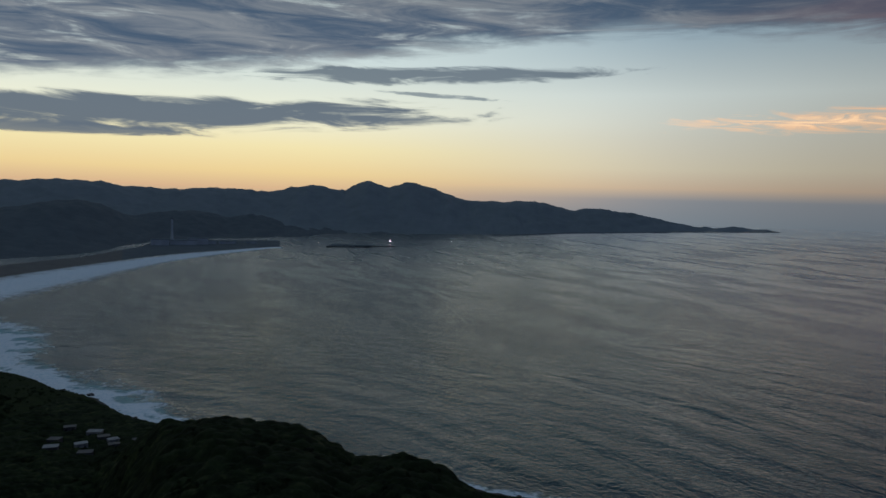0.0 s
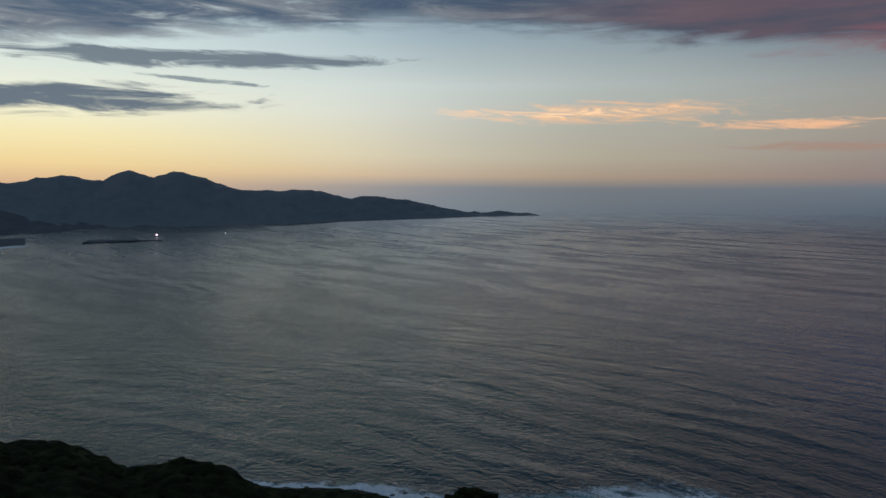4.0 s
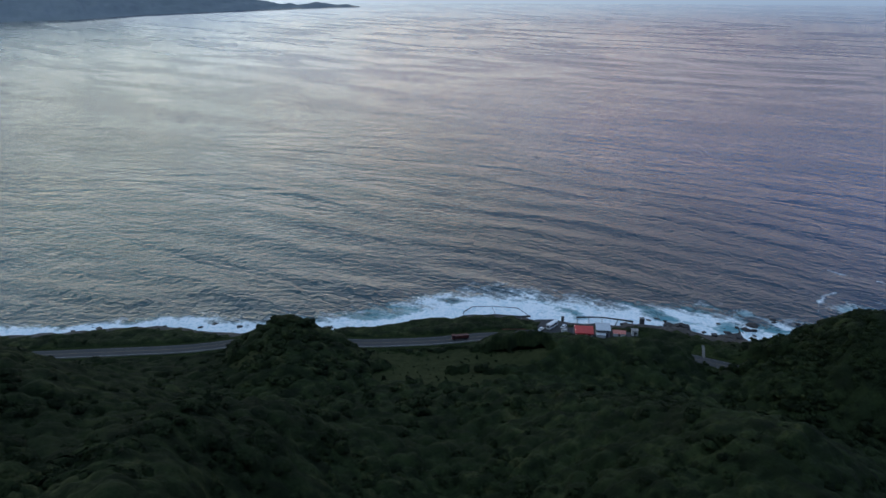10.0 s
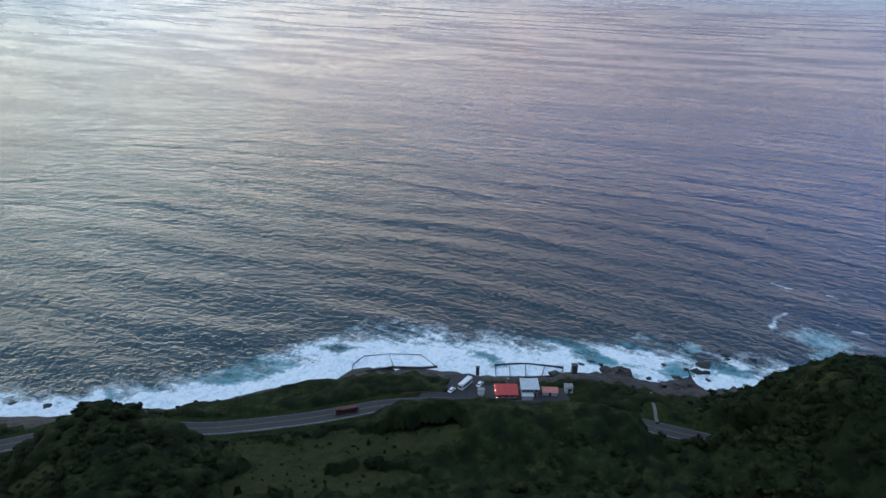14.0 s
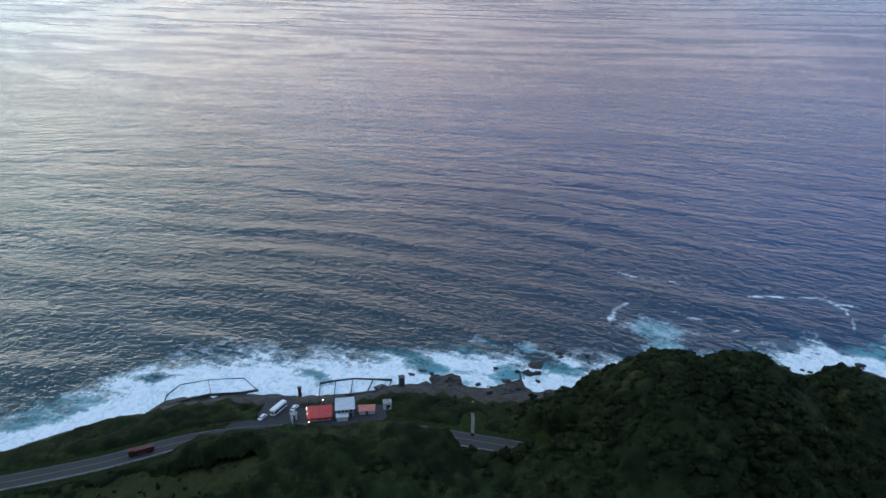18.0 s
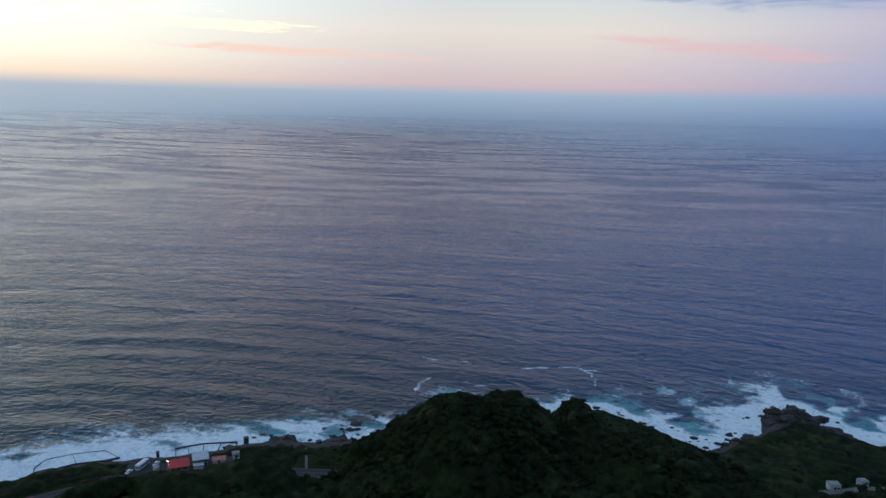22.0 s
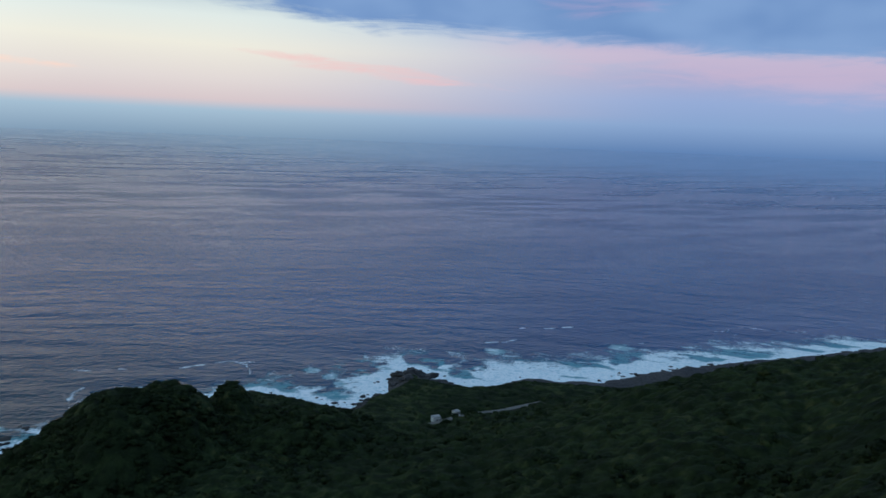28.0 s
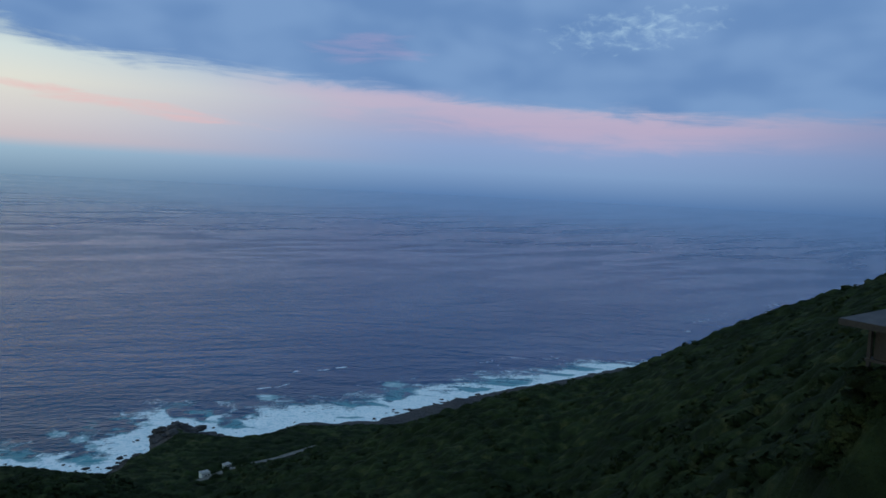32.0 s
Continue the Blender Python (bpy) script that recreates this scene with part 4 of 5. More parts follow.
def refine(line, step):
    pts = [line[0]]
    for a, b in zip(line[:-1], line[1:]):
        n = max(1, int(np.hypot(*(b - a)) / step))
        pts += [a + (b - a) * (k + 1) / n for k in range(n)]
    pts = np.array(pts)
    for _ in range(3):
        pts[1:-1] = (pts[:-2] + 2 * pts[1:-1] + pts[2:]) / 4
    return pts


def strip(name, line, a, b, z0, z1, mat, label, category, parent=None, level=None):
    """A band between two offsets of a line, as a thin slab; level: heights along the line."""
    l, r = offset_line(line, a), offset_line(line, b)
    n = len(line)
    h = np.zeros(n) if level is None else level
    v = np.vstack([np.c_[l, h + z1], np.c_[r, h + z1], np.c_[l, h + z0], np.c_[r, h + z0]])
    k = np.arange(n - 1)
    f = np.vstack([np.stack([k, k + n, k + n + 1, k + 1], -1), np.stack([k, k + 1, k + 2 * n + 1, k + 2 * n], -1), np.stack([k + n, k + 3 * n, k + 3 * n + 1, k + n + 1], -1)])
    ob = new(name, mesh_of(name, v, f, mat))
    if parent is not None:
        ob.parent = parent
        if label:
            ob["label"] = label
        return ob
    return tagged(ob, label, category, kind="structure")


fine_road = refine(ROAD, 5.0)
road = strip("road", fine_road, -4.3, 4.3, 6.9, 7.75, ASPHALT, "two-lane grey asphalt coast road with worn paint lines", "road")
strip("edge_line", fine_road, -3.8, -3.65, 7.75, 7.756, LINE, "worn white edge line", "", road)
strip("edge_line", fine_road, 3.65, 3.8, 7.75, 7.756, LINE, "worn white edge line", "", road)
strip("centre_line", fine_road, -0.12, 0.12, 7.75, 7.756, PALE_YELLOW, "faded yellow centre line", "", road)
strip("kerb", fine_road, 4.4, 4.65, 6.9, 8.0, CONCRETE, "low pale concrete parapet along the coast road", "kerb")
lot = part("pavement", prism([(243, 331), (255, 336), (263, 338), (272, 333), (275, 323), (279, 316), (296, 300), (292, 292), (283, 290), (266, 303), (250, 318)], 6.9, 7.72), ASPHALT)
tagged(lot, "grey asphalt car park beside the seaside shop", "car park", kind="structure")
for pts, w in (([(306, 259), (310, 263), (315, 267), (318, 271), (324, 276)], 1.6),):
    line = refine(np.array(pts, float), 2.0)
    strip("path", line, -w * 0.4, w * 0.4, -0.6, 0.3, GRAVEL, "pale concrete path from the road down to the shore", "path", level=land(line[:, 0], line[:, 1]))
line = refine(np.array([(421, 47), (429, 36), (437, 26), (445, 17), (455, 3), (467, -11), (477, -24)], float), 3.0)
strip("path", line, -2.0, 2.0, -0.5, 0.9, GRAVEL, "pale gravel track past the shore house", "path", level=land(line[:, 0], line[:, 1]))


# ---- buildings by the car park ----
ALONG = -37.0  # heading of the row, degrees from +x


def shop_red():
    t = empty("shop", pose(272.5, 310.0, 7.7, 0, 0, ALONG) @ Matrix.Scale(0.84, 4))
    part("wall", boxed(-5.2, 5.2, -2.6, 3.0, 0, 2.9), WHITE_WALL, t, "dirty white rendered wall")
    r = bmesh.new()
    vs = [r.verts.new(p) for p in ((-5.8, -4.2, 2.9), (5.8, -4.2, 2.9), (5.8, 3.6, 4.6), (-5.8, 3.6, 4.6), (-5.8, -4.2, 2.78), (5.8, -4.2, 2.78), (5.8, 3.6, 4.48), (-5.8, 3.6, 4.48))]
    for q in ((0, 1, 2, 3), (7, 6, 5, 4), (0, 4, 5, 1), (1, 5, 6, 2), (2, 6, 7, 3), (3, 7, 4, 0)):
        r.faces.new([vs[k] for k in q])
    roof = part("roof", r, RED_ROOF, t, "red corrugated sheet roof sloping to the road")
    for k in range(12):
        part("rib", rod(bmesh.new(), (-5.5 + k, -4.2, 2.94), (-5.5 + k, 3.6, 4.64), 0.05, sides=4), RED_ROOF, roof)
    part("fascia", boxed(-5.8, 5.8, -4.32, -4.2, 2.2, 3.0), RED_ROOF, t, "red sign board along the eave")
    for k in range(4):
        part("post", boxed(-5.5 + k * 3.67, -5.4 + k * 3.67, -4.1, -4.0, 0, 2.8), STEEL, t)
    for k in range(3):
        w = part("window", boxed(-4.4 + k * 3.2, -2.2 + k * 3.2, -2.66, -2.6, 0.8, 2.3), PANE, t)
        part("window_frame", boxed(-4.5 + k * 3.2, -2.1 + k * 3.2, -2.63, -2.58, 0.7, 2.4), PAINT_WHITE, w)
    return tagged(t, "low seaside shop with a red sheet-metal roof and sign board", "shop")


def house_grey():
    t = empty("house", pose(281.5, 305.4, 7.7, 0, 0, ALONG) @ Matrix.Scale(0.84, 4))
    part("wall", boxed(-4.1, 4.1, -3.2, 4.2, 0, 4.6), CONCRETE, t, "weathered grey concrete wall")
    r = bmesh.new()
    vs = [r.verts.new(p) for p in ((-4.6, -3.9, 4.6), (4.6, -3.9, 4.6), (4.6, 4.8, 5.9), (-4.6, 4.8, 5.9), (-4.6, -3.9, 4.45), (4.6, -3.9, 4.45), (4.6, 4.8, 5.75), (-4.6, 4.8, 5.75))]
    for q in ((0, 1, 2, 3), (7, 6, 5, 4), (0, 4, 5, 1), (1, 5, 6, 2), (2, 6, 7, 3), (3, 7, 4, 0)):
        r.faces.new([vs[k] for k in q])
    roof = part("roof", r, GREY_ROOF, t, "pale grey sheet-metal roof")
    for k in range(9):
        part("rib", rod(bmesh.new(), (-4.2 + k * 1.05, -3.9, 4.64), (-4.2 + k * 1.05, 4.8, 5.94), 0.05, sides=4), GREY_ROOF, roof)
    low = part("lean_to", boxed(-4.1, 1.2, -6.4, -3.2, 0, 2.4), WHITE_WALL, t, "low pale lean-to in front")
    part("lean_to_roof", boxed(-4.4, 1.5, -6.8, -3.22, 2.4, 2.55), GREY_ROOF, low)
    for k in range(4):
        w = part("window", boxed(-3.5 + k * 1.9, -2.3 + k * 1.9, -3.26, -3.2, 2.75, 3.9), PANE, t)
        part("window_frame", boxed(-3.6 + k * 1.9, -2.2 + k * 1.9, -3.23, -3.18, 2.65, 4.0), PAINT_WHITE, w)
    part("door", boxed(2.0, 3.1, -3.27, -3.2, 0, 2.1), DARK_ROOF, t)
    return tagged(t, "two-storey grey concrete house with a pale grey metal roof", "house")


def shed_red():
    t = empty("shed", pose(288.3, 300.2, 7.6, 0, 0, ALONG - 4) @ Matrix.Scale(0.84, 4))
    part("wall", boxed(-3.6, 3.6, -2.2, 2.2, 0, 2.3), WHITE_WALL, t)
    r = prism([(-2.9, 2.3), (2.9, 2.3), (0, 3.7)], -4.0, 4.0)
    bmesh.ops.rotate(r, verts=r.verts, matrix=Matrix.Rotation(radians(90), 3, "X") , cent=(0, 0, 0))
    bmesh.ops.rotate(r, verts=r.verts, matrix=Matrix.Rotation(radians(90), 3, "Z"), cent=(0, 0, 0))
    part("roof", r, PALE_RED, t, "faded pale red gable roof")
    part("door", boxed(-0.6, 0.6, -2.26, -2.2, 0, 2.0), DARK_ROOF, t)
    return tagged(t, "small shed with a faded red gable roof beside the grey house", "shed")


def white_hut(x, y, z, w, d, h, turn, label, name="hut"):
    t = empty(name, pose(x, y, z, 0, 0, turn))
    part("wall", boxed(-w / 2, w / 2, -d / 2, d / 2, -0.5, h), WHITE_WALL, t)
    part("roof", boxed(-w / 2 - 0.25, w / 2 + 0.25, -d / 2 - 0.25, d / 2 + 0.25, h, h + 0.2, bevel=0.04), CONCRETE, t, "flat stained concrete roof")
    part("door", boxed(-0.45, 0.45, -d / 2 - 0.05, -d / 2, 0, min(2.0, h - 0.2)), DARK_ROOF, t)
    if w > 3:
        part("window", boxed(w / 2 - 1.3, w / 2 - 0.4, -d / 2 - 0.05, -d / 2, 0.9, 1.9), PANE, t)
    return tagged(t, label, "hut" if name == "hut" else "house")


shop_red()
house_grey()
shed_red()
white_hut(296.2, 297.0, 7.6, 3.2, 3.0, 2.6, ALONG, "small white shrine-like hut with a flat concrete roof")
white_hut(265.0, 317.0, 7.7, 2.4, 2.2, 2.4, ALONG + 10, "white kiosk standing on the car park", "hut")


def vehicle(name, m, length, width, height, paint, label, category, bus=False):
    t = empty(name, m)
    hl, hw = length / 2, width / 2
    bm = bmesh.new()
    if bus:
        box(bm, -hl, hl, -hw, hw, 0.35, height, bevel=0.18)
    else:
        box(bm, -hl, hl, -hw, hw, 0.3, 0.85, bevel=0.12)
        r = box(bm, -hl * 0.55, hl * 0.6, -hw * 0.86, hw * 0.86, 0.8, height, bevel=0.2)
    body = part("body", bm, paint, t)
    lo, hi = (1.35, 2.25) if bus else (0.92, height - 0.14)
    span = hl * 0.9 if bus else hl * 0.48
    off = hw if bus else hw * 0.86
    for s in (-1, 1):
        part("side_window", boxed(-span, span, s * off - 0.02, s * off + 0.02, lo, hi), PANE, t)
    part("windscreen", boxed((hl if bus else hl * 0.57) - 0.03, (hl if bus else hl * 0.6) + 0.02, -hw * 0.8, hw * 0.8, lo, hi), PANE, t)
    part("rear_window", boxed(-(hl if bus else hl * 0.55) - 0.02, -(hl if bus else hl * 0.55) + 0.03, -hw * 0.75, hw * 0.75, lo, hi), PANE, t)
    wr = 0.45 if bus else 0.32
    for sx in (-0.62, 0.62):
        for s in (-1, 1):
            w = part("wheel", rod(bmesh.new(), (sx * hl, s * (hw - 0.24), wr), (sx * hl, s * (hw + 0.02), wr), wr, sides=14), RUBBER, t)
            part("rim", rod(bmesh.new(), (sx * hl, s * (hw + 0.0), wr), (sx * hl, s * (hw + 0.04), wr), wr * 0.55, sides=10), STEEL, w)
    for s in (-0.7, 0.7):
        part("headlight", boxed(hl - 0.04, hl + 0.03, s * hw - 0.14, s * hw + 0.14, 0.6, 0.78), PAINT_WHITE, t)
    return tagged(t, label, category)


vehicle("bus", pose(263.6, 325.6, 7.72, 0, 0, 20), 8.4, 2.35, 3.1, PAINT_WHITE, "white minibus parked across the seaside car park", "bus", True)
vehicle("car", pose(269.0, 322.5, 7.72, 0, 0, 24), 4.3, 1.75, 1.5, PAINT_WHITE, "white car parked beside the minibus", "car")
vehicle("car", pose(256.5, 326.0, 7.72, 0, 0, 200), 4.2, 1.75, 1.45, PAINT_WHITE, "white car parked at the edge of the car park", "car")


def lorry(m):
    t = empty("lorry", m)
    cab = part("cab", boxed(2.6, 4.4, -1.15, 1.15, 0.5, 2.7, bevel=0.15), DARK_RED, t)
    part("windscreen", boxed(4.38, 4.43, -1.0, 1.0, 1.6, 2.4), PANE, cab)
    for s in (-1, 1):
        part("side_window", boxed(3.2, 4.1, s * 1.15 - 0.02, s * 1.15 + 0.02, 1.6, 2.35), PANE, cab)
        part("headlight", boxed(4.38, 4.44, s * 0.8 - 0.16, s * 0.8 + 0.16, 0.7, 0.9), PAINT_WHITE, cab)
    part("chassis", boxed(-4.4, 2.7, -0.5, 0.5, 0.55, 0.85), RUBBER, t)
    bed = part("load_bed", boxed(-4.5, 2.4, -1.2, 1.2, 0.85, 2.3, bevel=0.05), DARK_RED, t, "dark red steel load bed")
    for k in range(8):
        for s in (-1, 1):
            part("rib", boxed(-4.3 + k * 0.93, -4.18 + k * 0.93, s * 1.24 - 0.05, s * 1.24 + 0.05, 0.9, 2.28), DARK_RED, bed)
    for sx in (-3.4, -2.2, 3.4):
        for s in (-1, 1):
            part("wheel", rod(bmesh.new(), (sx, s * 0.85, 0.48), (sx, s * 1.16, 0.48), 0.48, sides=14), RUBBER, t)
    return tagged(t, "dark red tipper lorry standing on the coast road", "lorry")


lorry(pose(213.0, 338.2, 7.76, 0, 0, 163))


def sign_post():
    t = empty("sign_post", pose(261.5, 312.5, 7.72, 0, 0, ALONG))
    part("post", rod(bmesh.new(), (0, 0, 0), (0, 0, 4.2), 0.16, 0.13), PAINT_WHITE, t)
    part("board", boxed(-0.55, 0.55, -0.1, 0.1, 2.9, 4.6, bevel=0.03), PAINT_WHITE, t, "white upright sign board")
    return tagged(t, "white roadside sign on a pale post", "sign")


sign_post()


def street_lamp(x, y, z, glow, h=4.6):
    t = empty("street_lamp", pose(x, y, z))
    part("pole", rod(bmesh.new(), (0, 0, 0), (0, 0, h), 0.07, 0.05), STEEL, t)
    part("arm", rod(bmesh.new(), (0, 0, h - 0.05), (0.7, 0, h + 0.1), 0.035), STEEL, t)
    b = bmesh.new()
    bmesh.ops.create_uvsphere(b, u_segments=10, v_segments=6, radius=0.13, matrix=Matrix.Translation((0.75, 0, h)))
    part("lamp", b, glow, t, "lit bulb", True)
    return tagged(t, "thin steel lamp post with a lit bulb", "street lamp", "lamps by the shop")


street_lamp(267.0, 311.4, 7.7, GLOW_WARM, 3.6)
street_lamp(268.3, 313.6, 7.7, GLOW_WHITE, 4.4)
street_lamp(276.5, 314.0, 7.7, GLOW_WARM, 4.6)
street_lamp(265.6, 308.6, 7.7, GLOW_WARM, 1.8)
street_lamp(319.6, 272.4, 5.2, GLOW_WHITE, 3.0)


def rail(a, b, n):
    t = empty("railing", pose(0, 0, 0))
    a, b = Vector(a), Vector(b)
    for k in range(n + 1):
        p = a.lerp(b, k / n)
        part("post", rod(bmesh.new(), p, p + Vector((0, 0, 1.0)), 0.07, sides=6), RUSTY, t)
    for h in (0.5, 0.95):
        part("bar", rod(bmesh.new(), a + Vector((0, 0, h)), b + Vector((0, 0, h)), 0.06, sides=6), RUSTY, t)
    return tagged(t, "rust-red railing along the car park's edge", "railing")


rail((238.5, 336.5, 7.4), (249.5, 330.0, 7.5), 8)


# ---- sea ponds: low walls in the surf ----
def wall_run(pts, half, z0, z1):
    bm = bmesh.new()
    for a, b in zip(pts[:-1], pts[1:]):
        a, b = Vector((*a, 0)), Vector((*b, 0))
        q = (b - a).normalized()
        n = Vector((q.y, -q.x, 0)) * half
        n2 = q * half
        c = [a + n - n2, b + n + n2, b - n + n2, a - n - n2]
        k = prism([(v.x, v.y) for v in c], z0, z1)
        me = bpy.data.meshes.new("run")
        k.to_mesh(me)
        k.free()
        bm.from_mesh(me)
        bpy.data.meshes.remove(me)
    return bm


pond = empty("sea_pond")
part("outer_wall", wall_run([(294.5, 341.0), (301, 337.5), (307.6, 333.0), (318.7, 320.5)], 0.2, -2, 1.3), DARK_CONCRETE, pond)
for a, b in (((294.5, 341.0), (286.6, 331.0)), ((300.6, 337.8), (292.4, 328.0)), ((307.0, 333.4), (297.2, 323.1)), ((313.2, 326.8), (303.4, 319.7)), ((318.7, 320.5), (310.8, 314.7))):
    part("dividing_wall", wall_run([a, b], 0.12, -2, 1.1), DARK_CONCRETE, pond)
part("shore_wall", wall_run([(286.6, 331.0), (297.2, 323.1), (310.8, 314.7)], 0.4, -1, 2.1), DARK_CONCRETE, pond)
tagged(pond, "sea-worn concrete shellfish pond with dividing walls in the surf", "sea pond")
pond = empty("sea_pond")
part("outer_wall", wall_run([(237, 374), (242, 381), (250.5, 385), (262, 379), (273, 370), (272, 356)], 0.12, -2, 0.7), DARK_CONCRETE, pond)
part("dividing_wall", wall_run([(261, 379.5), (256, 368)], 0.09, -2, 0.6), DARK_CONCRETE, pond)
part("shore_wall", wall_run([(237, 374), (255, 368), (266, 359), (272, 356)], 0.2, -1, 1.2), DARK_CONCRETE, pond)
tagged(pond, "half-drowned round sea pond wall washed over by foam", "sea pond")


def pump_house(x, y, z, w, h, label):
    t = empty("pump_house", pose(x, y, z, 0, 0, ALONG + 6))
    part("wall", boxed(-w / 2, w / 2, -w / 2, w / 2, -2, h, bevel=0.1), DARK_CONCRETE, t)
    part("roof", boxed(-w / 2 - 0.2, w / 2 + 0.2, -w / 2 - 0.2, w / 2 + 0.2, h, h + 0.3, bevel=0.05), DARK_CONCRETE, t)
    part("door", boxed(-0.4, 0.4, -w / 2 - 0.06, -w / 2, 0.2, 2.1), DARK_ROOF, t)
    return tagged(t, label, "pump house")


pump_house(318.5, 313.5, 2.0, 2.3, 3.3, "dark square concrete pump house on the rocky shore")
pump_house(337.5, 279.0, 1.6, 2.4, 3.6, "low dark concrete pump house standing in the wash")
pump_house(283.0, 340.0, 1.5, 1.4, 2.4, "narrow dark concrete sluice post beside the pond")


# ---- rocks ----
def rock_mesh(seed):
    rg = np.random.default_rng(300 + seed)
    bm = bmesh.new()
    bmesh.ops.create_icosphere(bm, subdivisions=2, radius=1.0)
    sx, sy, sz = rg.uniform(0.8, 1.5), rg.uniform(0.6, 1.1), rg.uniform(0.25, 0.5)
    o = rg.uniform(0, 50, 3)
    for v in bm.verts:
        n = noise.noise(Vector(v.co * 1.3) + Vector(o)) * 0.6 + noise.noise(Vector(v.co * 2.9) + Vector(o)) * 0.34
        c = v.co * (1 + n)
        v.co = (c.x * sx, c.y * sy, c.z * sz if c.z > -0.4 else -0.4 * sz)
    me = bpy.data.meshes.new("rock")
    bm.to_mesh(me)
    bm.free()
    me.materials.append(ROCK)
    return me


ROCKS = [rock_mesh(k) for k in range(10)]
rng = np.random.default_rng(11)


def rocks(n, x0, x1, y0, y1, s0, s1, small, large, label, group, z_off=-0.2):
    made, tries = 0, 0
    while made < n and tries < n * 60:
        tries += 1
        x, y = rng.uniform(x0, x1), rng.uniform(y0, y1)
        s = float(inland(np.array([x]), np.array([y]))[0])
        if not s0 < s < s1:
            continue
        k = small + (large - small) * rng.random() ** 2.4
        ob = new("rock", ROCKS[int(rng.integers(10))])
        ob.matrix_basis = pose(x, y, max(land_at(x, y), -0.6) + z_off + 0.15 * k, rng.uniform(-12, 12), rng.uniform(-12, 12), rng.uniform(0, 360)) @ Matrix.Scale(k, 4)
        tagged(ob, label, "rock", group)
        made += 1


rocks(36, 28, 130, 400, 475, -10, 8, 0.8, 3.0, "dark wet boulder lying in the surf", "boulders in the surf")
rocks(60, 296, 372, 250, 340, -17, 8, 0.5, 2.9, "dark jagged reef rock washed by foam", "reef rocks")
rocks(60, 440, 560, 40, 180, -7, 8, 0.7, 3.2, "dark boulder at the foot of the hill", "boulders in the surf")
rocks(26, 496, 556, -5, 90, -5, 9, 1.6, 5.5, "brown craggy rock of the small promontory", "promontory rocks")
rocks(16, 512, 552, 44, 84, -9, 14, 4.5, 9.0, "large brown weathered crag of the small promontory", "promontory crags", -0.5)
rocks(46, 455, 545, 90, 210, -6, 5, 0.8, 2.8, "dark rock at the foot of the wooded hill", "boulders in the surf", 0.4)
rocks(24, 500, 670, -220, 90, -15, -3, 0.8, 2.6, "dark rock breaking the surf", "rocks in the surf", 0.5)
rocks(22, 440, 530, 40, 180, -13, -2, 0.8, 2.4, "dark rock breaking the surf", "rocks in the surf", 0.5)
rocks(24, 520, 690, -320, 5, -9, 3, 0.7, 2.6, "dark rock at the edge of the pebble beach", "boulders in the surf")
rocks(14, -330, -230, 590, 690, -10, 6, 1.2, 4.0, "dark rock on the village shore", "boulders in the surf")
rocks(14, 355, 400, 262, 300, -34, -12, 1.0, 3.2, "low reef rock breaking the waves", "reef rocks", 0.5)

# ---- houses on the shore and in the village ----
white_hut(430.5, 42.0, land_at(430.5, 42.0), 5.0, 4.0, 3.0, -60, "small white shore house with a flat roof", "house")
white_hut(441.5, 30.5, land_at(441.5, 30.5), 4.0, 3.4, 2.6, -48, "white outbuilding beside the shore house", "house")
for hx, hy, w, d, turn in ((-259, 488, 9, 7, 20), (-246, 503, 8, 6, 35), (-252, 536, 10, 7, 10), (-240, 524, 8, 6, 28), (-230, 517, 7, 6, 40), (-233, 482, 9, 7, 15), (-268, 510, 8, 7, 5), (-222, 500, 7, 5, 30),
                            (-275, 545, 8, 6, 22), (-214, 520, 7, 5, 12)):
    t = empty("village_house", pose(hx, hy, land_at(hx, hy), 0, 0, turn))
    part("wall", boxed(-w / 2, w / 2, -d / 2, d / 2, -2, 3.6), (CONCRETE if hx in (-252, -246, -230) else DARK_CONCRETE), t)
    part("roof", boxed(-w / 2 - 0.3, w / 2 + 0.3, -d / 2 - 0.3, d / 2 + 0.3, 3.6, 3.85, bevel=0.05), (CONCRETE if hx in (-252, -246, -230, -259) else DARK_ROOF), t)
    for k in (-0.28, 0.28):
        part("window", boxed(k * w - 0.6, k * w + 0.6, -d / 2 - 0.05, -d / 2, 1.0, 2.2), PANE, t)
    tagged(t, "small concrete village house with a flat roof near the shore", "house", "village houses")

# ---- across the bay: power station, harbour ----
def far_pos(az, el):
    d = float(sea_dist(np.array([el]))[0])
    return d * math.sin(radians(az)), d * math.cos(radians(az)), float(sea_level(np.array([d]))[0])


x, y, z = far_pos(-20.2, -3.0)
t = empty("chimney", pose(x, y, z))
part("shaft", rod(bmesh.new(), (0, 0, 0), (0, 0, 94), 5.4, 3.6, 16), FAR_PALE, t)
part("rim", rod(bmesh.new(), (0, 0, 93), (0, 0, 95), 4.0, 4.0, 16), DARK_CONCRETE, t)
tagged(t, "tall pale power station chimney across the bay", "chimney")
for az0, w, h, dp in ((-21.0, 60, 22, 30), (-19.4, 90, 18, 40), (-18.4, 70, 24, 36), (-17.6, 50, 14, 30), (-16.3, 60, 12, 24), (-14.6, 40, 10, 20)):
    x, y, z = far_pos(az0, -3.06 + (az0 + 20) * 0.04)
    t = empty("plant_hall", pose(x, y, z, 0, 0, -az0))
    part("wall", boxed(-w / 2, w / 2, -dp / 2, dp / 2, 0, h), FAR_PALE, t)
    part("roof", boxed(-w / 2 - 1, w / 2 + 1, -dp / 2 - 1, dp / 2 + 1, h, h + 1.5), HAZE_BLUE, t)
    tagged(t, "long pale hall of the power station across the bay", "industrial hall", "power station halls")
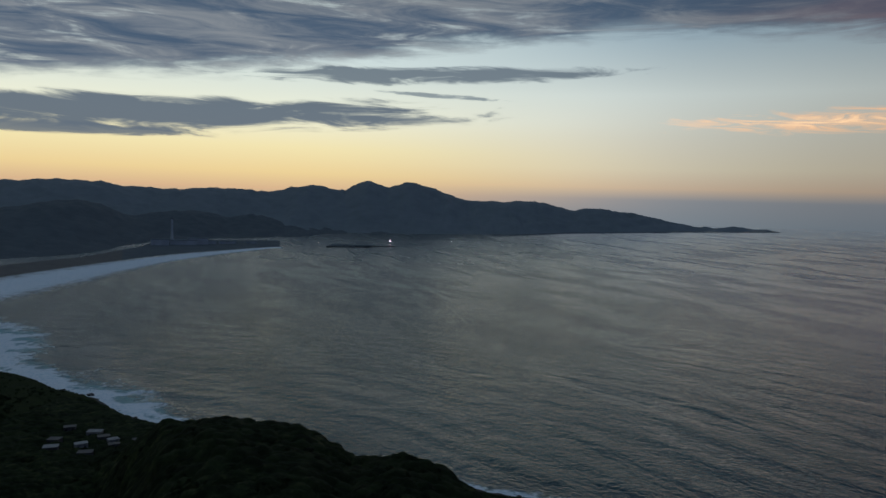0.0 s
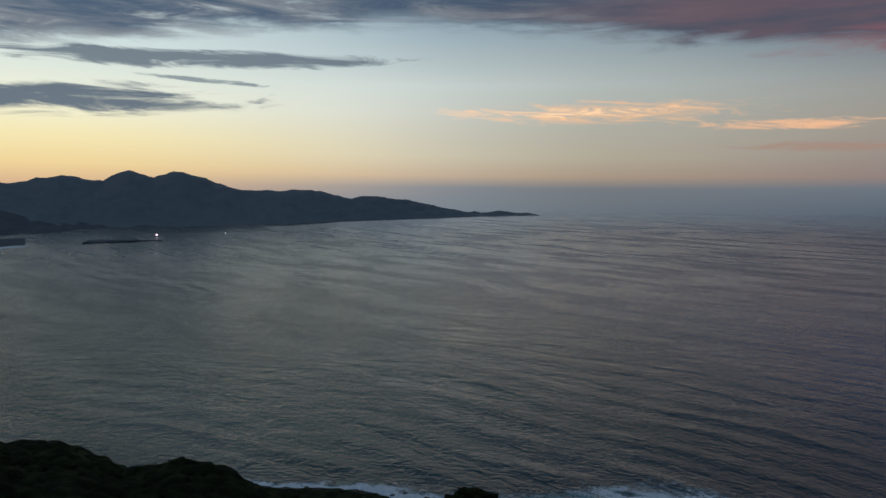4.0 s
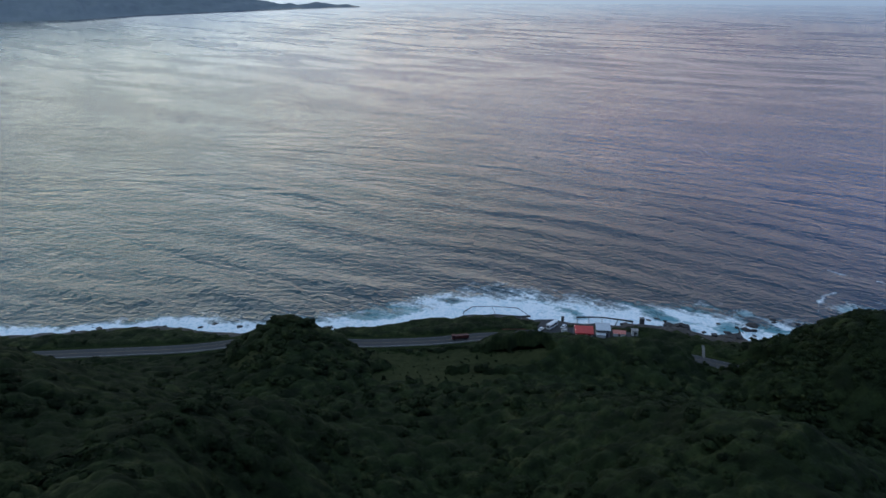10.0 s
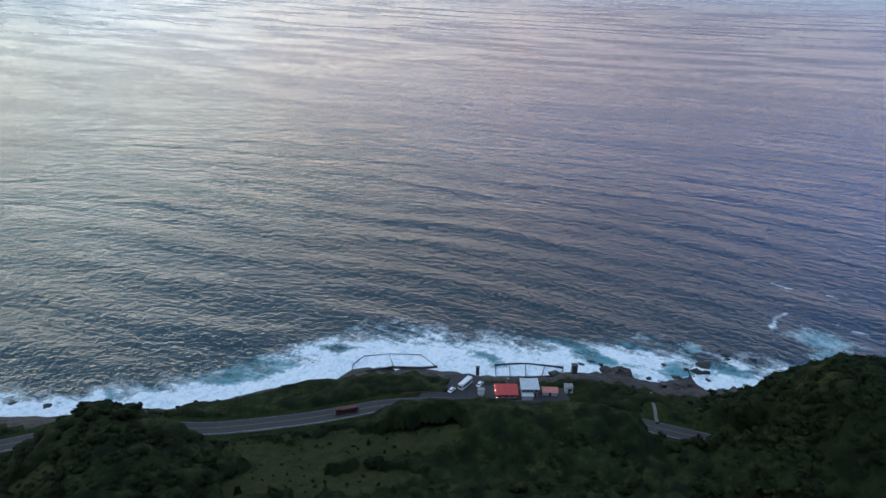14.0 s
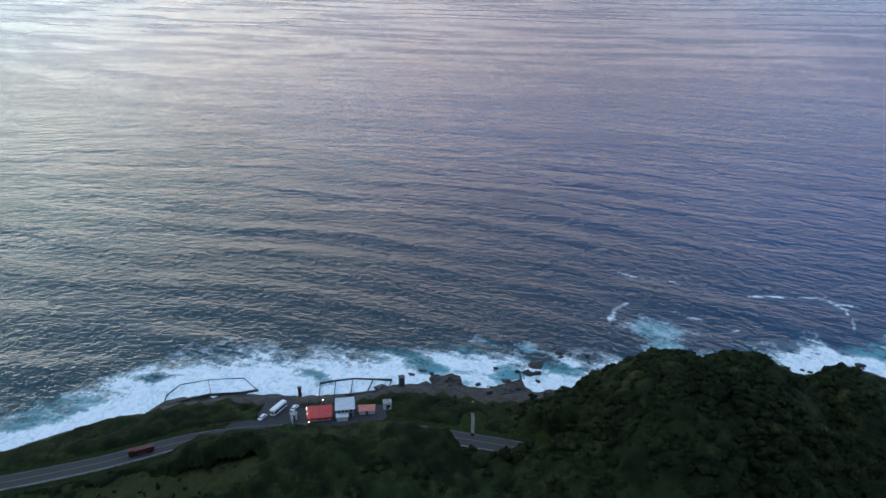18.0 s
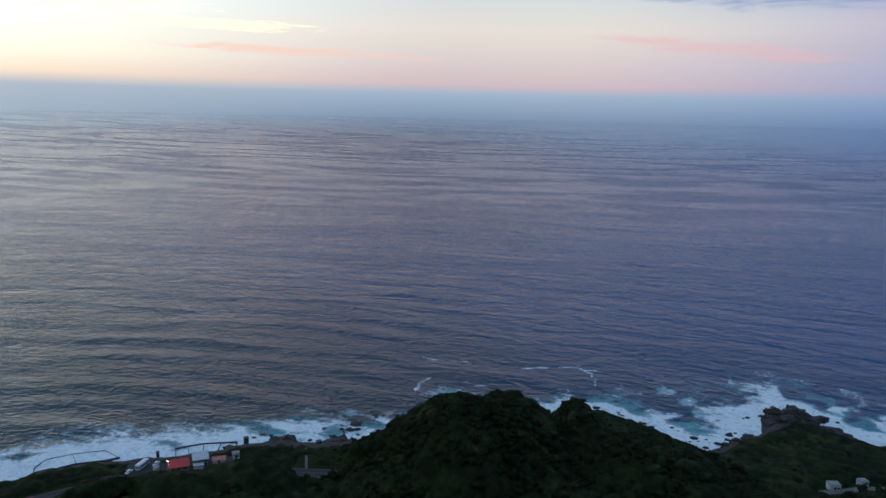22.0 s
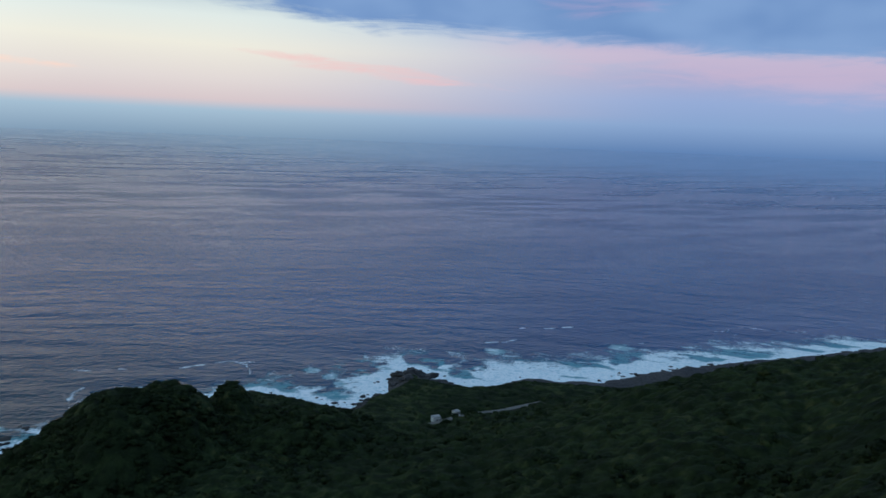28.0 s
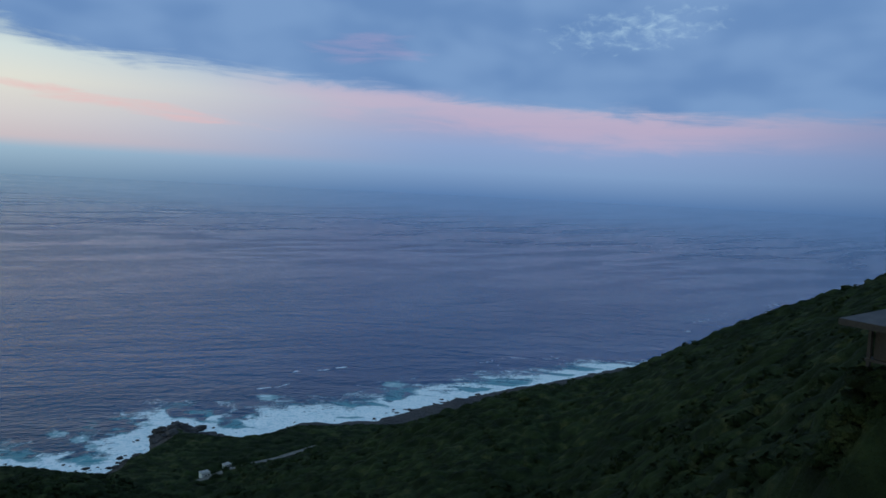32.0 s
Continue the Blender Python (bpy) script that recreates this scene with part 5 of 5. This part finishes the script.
HARBOUR = plain("still_harbour_water", (0.02, 0.035, 0.04), (0.03, 0.05, 0.055), 0.02, 0.09, 0.0)
pts = [far_pos(*p) for p in ((-9.0, -2.95), (-5.4, -2.9), (-5.6, -2.78), (-8.6, -2.8))]
me = mesh_of("water", [(p[0], p[1], p[2] + 2.5) for p in pts], [(0, 1, 2, 3)], HARBOUR)
tagged(new("water", me), "still pale water inside the harbour across the bay", "water", kind="structure")
for az0, az1, el in ((-8.9, -6.0, -2.97), (-6.0, -3.9, -2.86)):
    t = empty("breakwater")
    a, b = far_pos(az0, el), far_pos(az1, el + 0.03)
    part("mole", wall_run([a[:2], b[:2]], 6, a[2] - 4, a[2] + 2.6), DARK_CONCRETE, t)
    tagged(t, "dark harbour breakwater across the bay", "breakwater", "harbour breakwaters")
for az0, el, r, g in ((-4.17, -2.42, 2.1, GLOW_PINK), (-12.2, -2.75, 0.7, GLOW_WARM), (0.6, -2.28, 0.8, GLOW_WHITE), (-9.6, -2.7, 0.7, GLOW_WARM)):
    x, y, z = far_pos(az0, el - 0.16)
    t = empty("harbour_lamp", pose(x, y, z))
    part("mast", rod(bmesh.new(), (0, 0, 0), (0, 0, 9), 0.5, 0.4, 6), STEEL, t)
    b = bmesh.new()
    bmesh.ops.create_uvsphere(b, u_segments=10, v_segments=6, radius=r, matrix=Matrix.Translation((0, 0, 10)) @ Matrix.Diagonal((1.7, 1, 0.8, 1)))
    part("lamp", b, g, t, "bright lamp", True)
    tagged(t, "distant lit harbour lamp across the bay", "lamp", "harbour lamps")


# ---- pavilion below the lookout ----
def pavilion():
    cx, cy, eave = 42.7, -44.3, 172.2
    t = empty("pavilion", pose(cx, cy, eave, 0, 0, 196.6))
    r = bmesh.new()
    h = 4.3
    vs = [r.verts.new(p) for p in ((-h, -h, 0), (h, -h, 0), (h, h, 0), (-h, h, 0), (-1.2, 0, 1.5), (1.2, 0, 1.5))]
    for q in ((0, 1, 5, 4), (1, 2, 5), (2, 3, 4, 5), (3, 0, 4)):
        r.faces.new([vs[k] for k in q])
    low = [r.verts.new((v.co.x * 0.98, v.co.y * 0.98, -0.22)) for v in vs[:4]]
    r.faces.new(low[::-1])
    for k in range(4):
        r.faces.new((vs[k], low[k], low[(k + 1) % 4], vs[(k + 1) % 4]))
    bmesh.ops.recalc_face_normals(r, faces=r.faces)
    roof = part("roof", r, DARK_ROOF, t, "dark low hipped sheet roof")
    for s in (-1, 1):
        part("fascia", boxed(-h, h, s * h - 0.06, s * h + 0.06, -0.45, -0.02), WOOD_DARK, roof)
        part("fascia", boxed(s * h - 0.06, s * h + 0.06, -h + 0.07, h - 0.07, -0.45, -0.02), WOOD_DARK, roof)
    for sx in (-1, 1):
        for sy in (-1, 1):
            part("post", boxed(sx * 2.8 - 0.12, sx * 2.8 + 0.12, sy * 2.8 - 0.12, sy * 2.8 + 0.12, -5, -0.2), WOOD_DARK, t)
    part("wall", boxed(-2.6, 2.6, -2.6, 2.6, -2.69, -0.23), WOOD_DARK, t, "dark timber boarded wall")
    part("floor_slab", boxed(-3.0, 3.0, -3.0, 3.0, -2.9, -2.7), WOOD_DARK, t)
    return tagged(t, "dark-roofed timber viewing pavilion on the hillside", "pavilion")


pavilion()
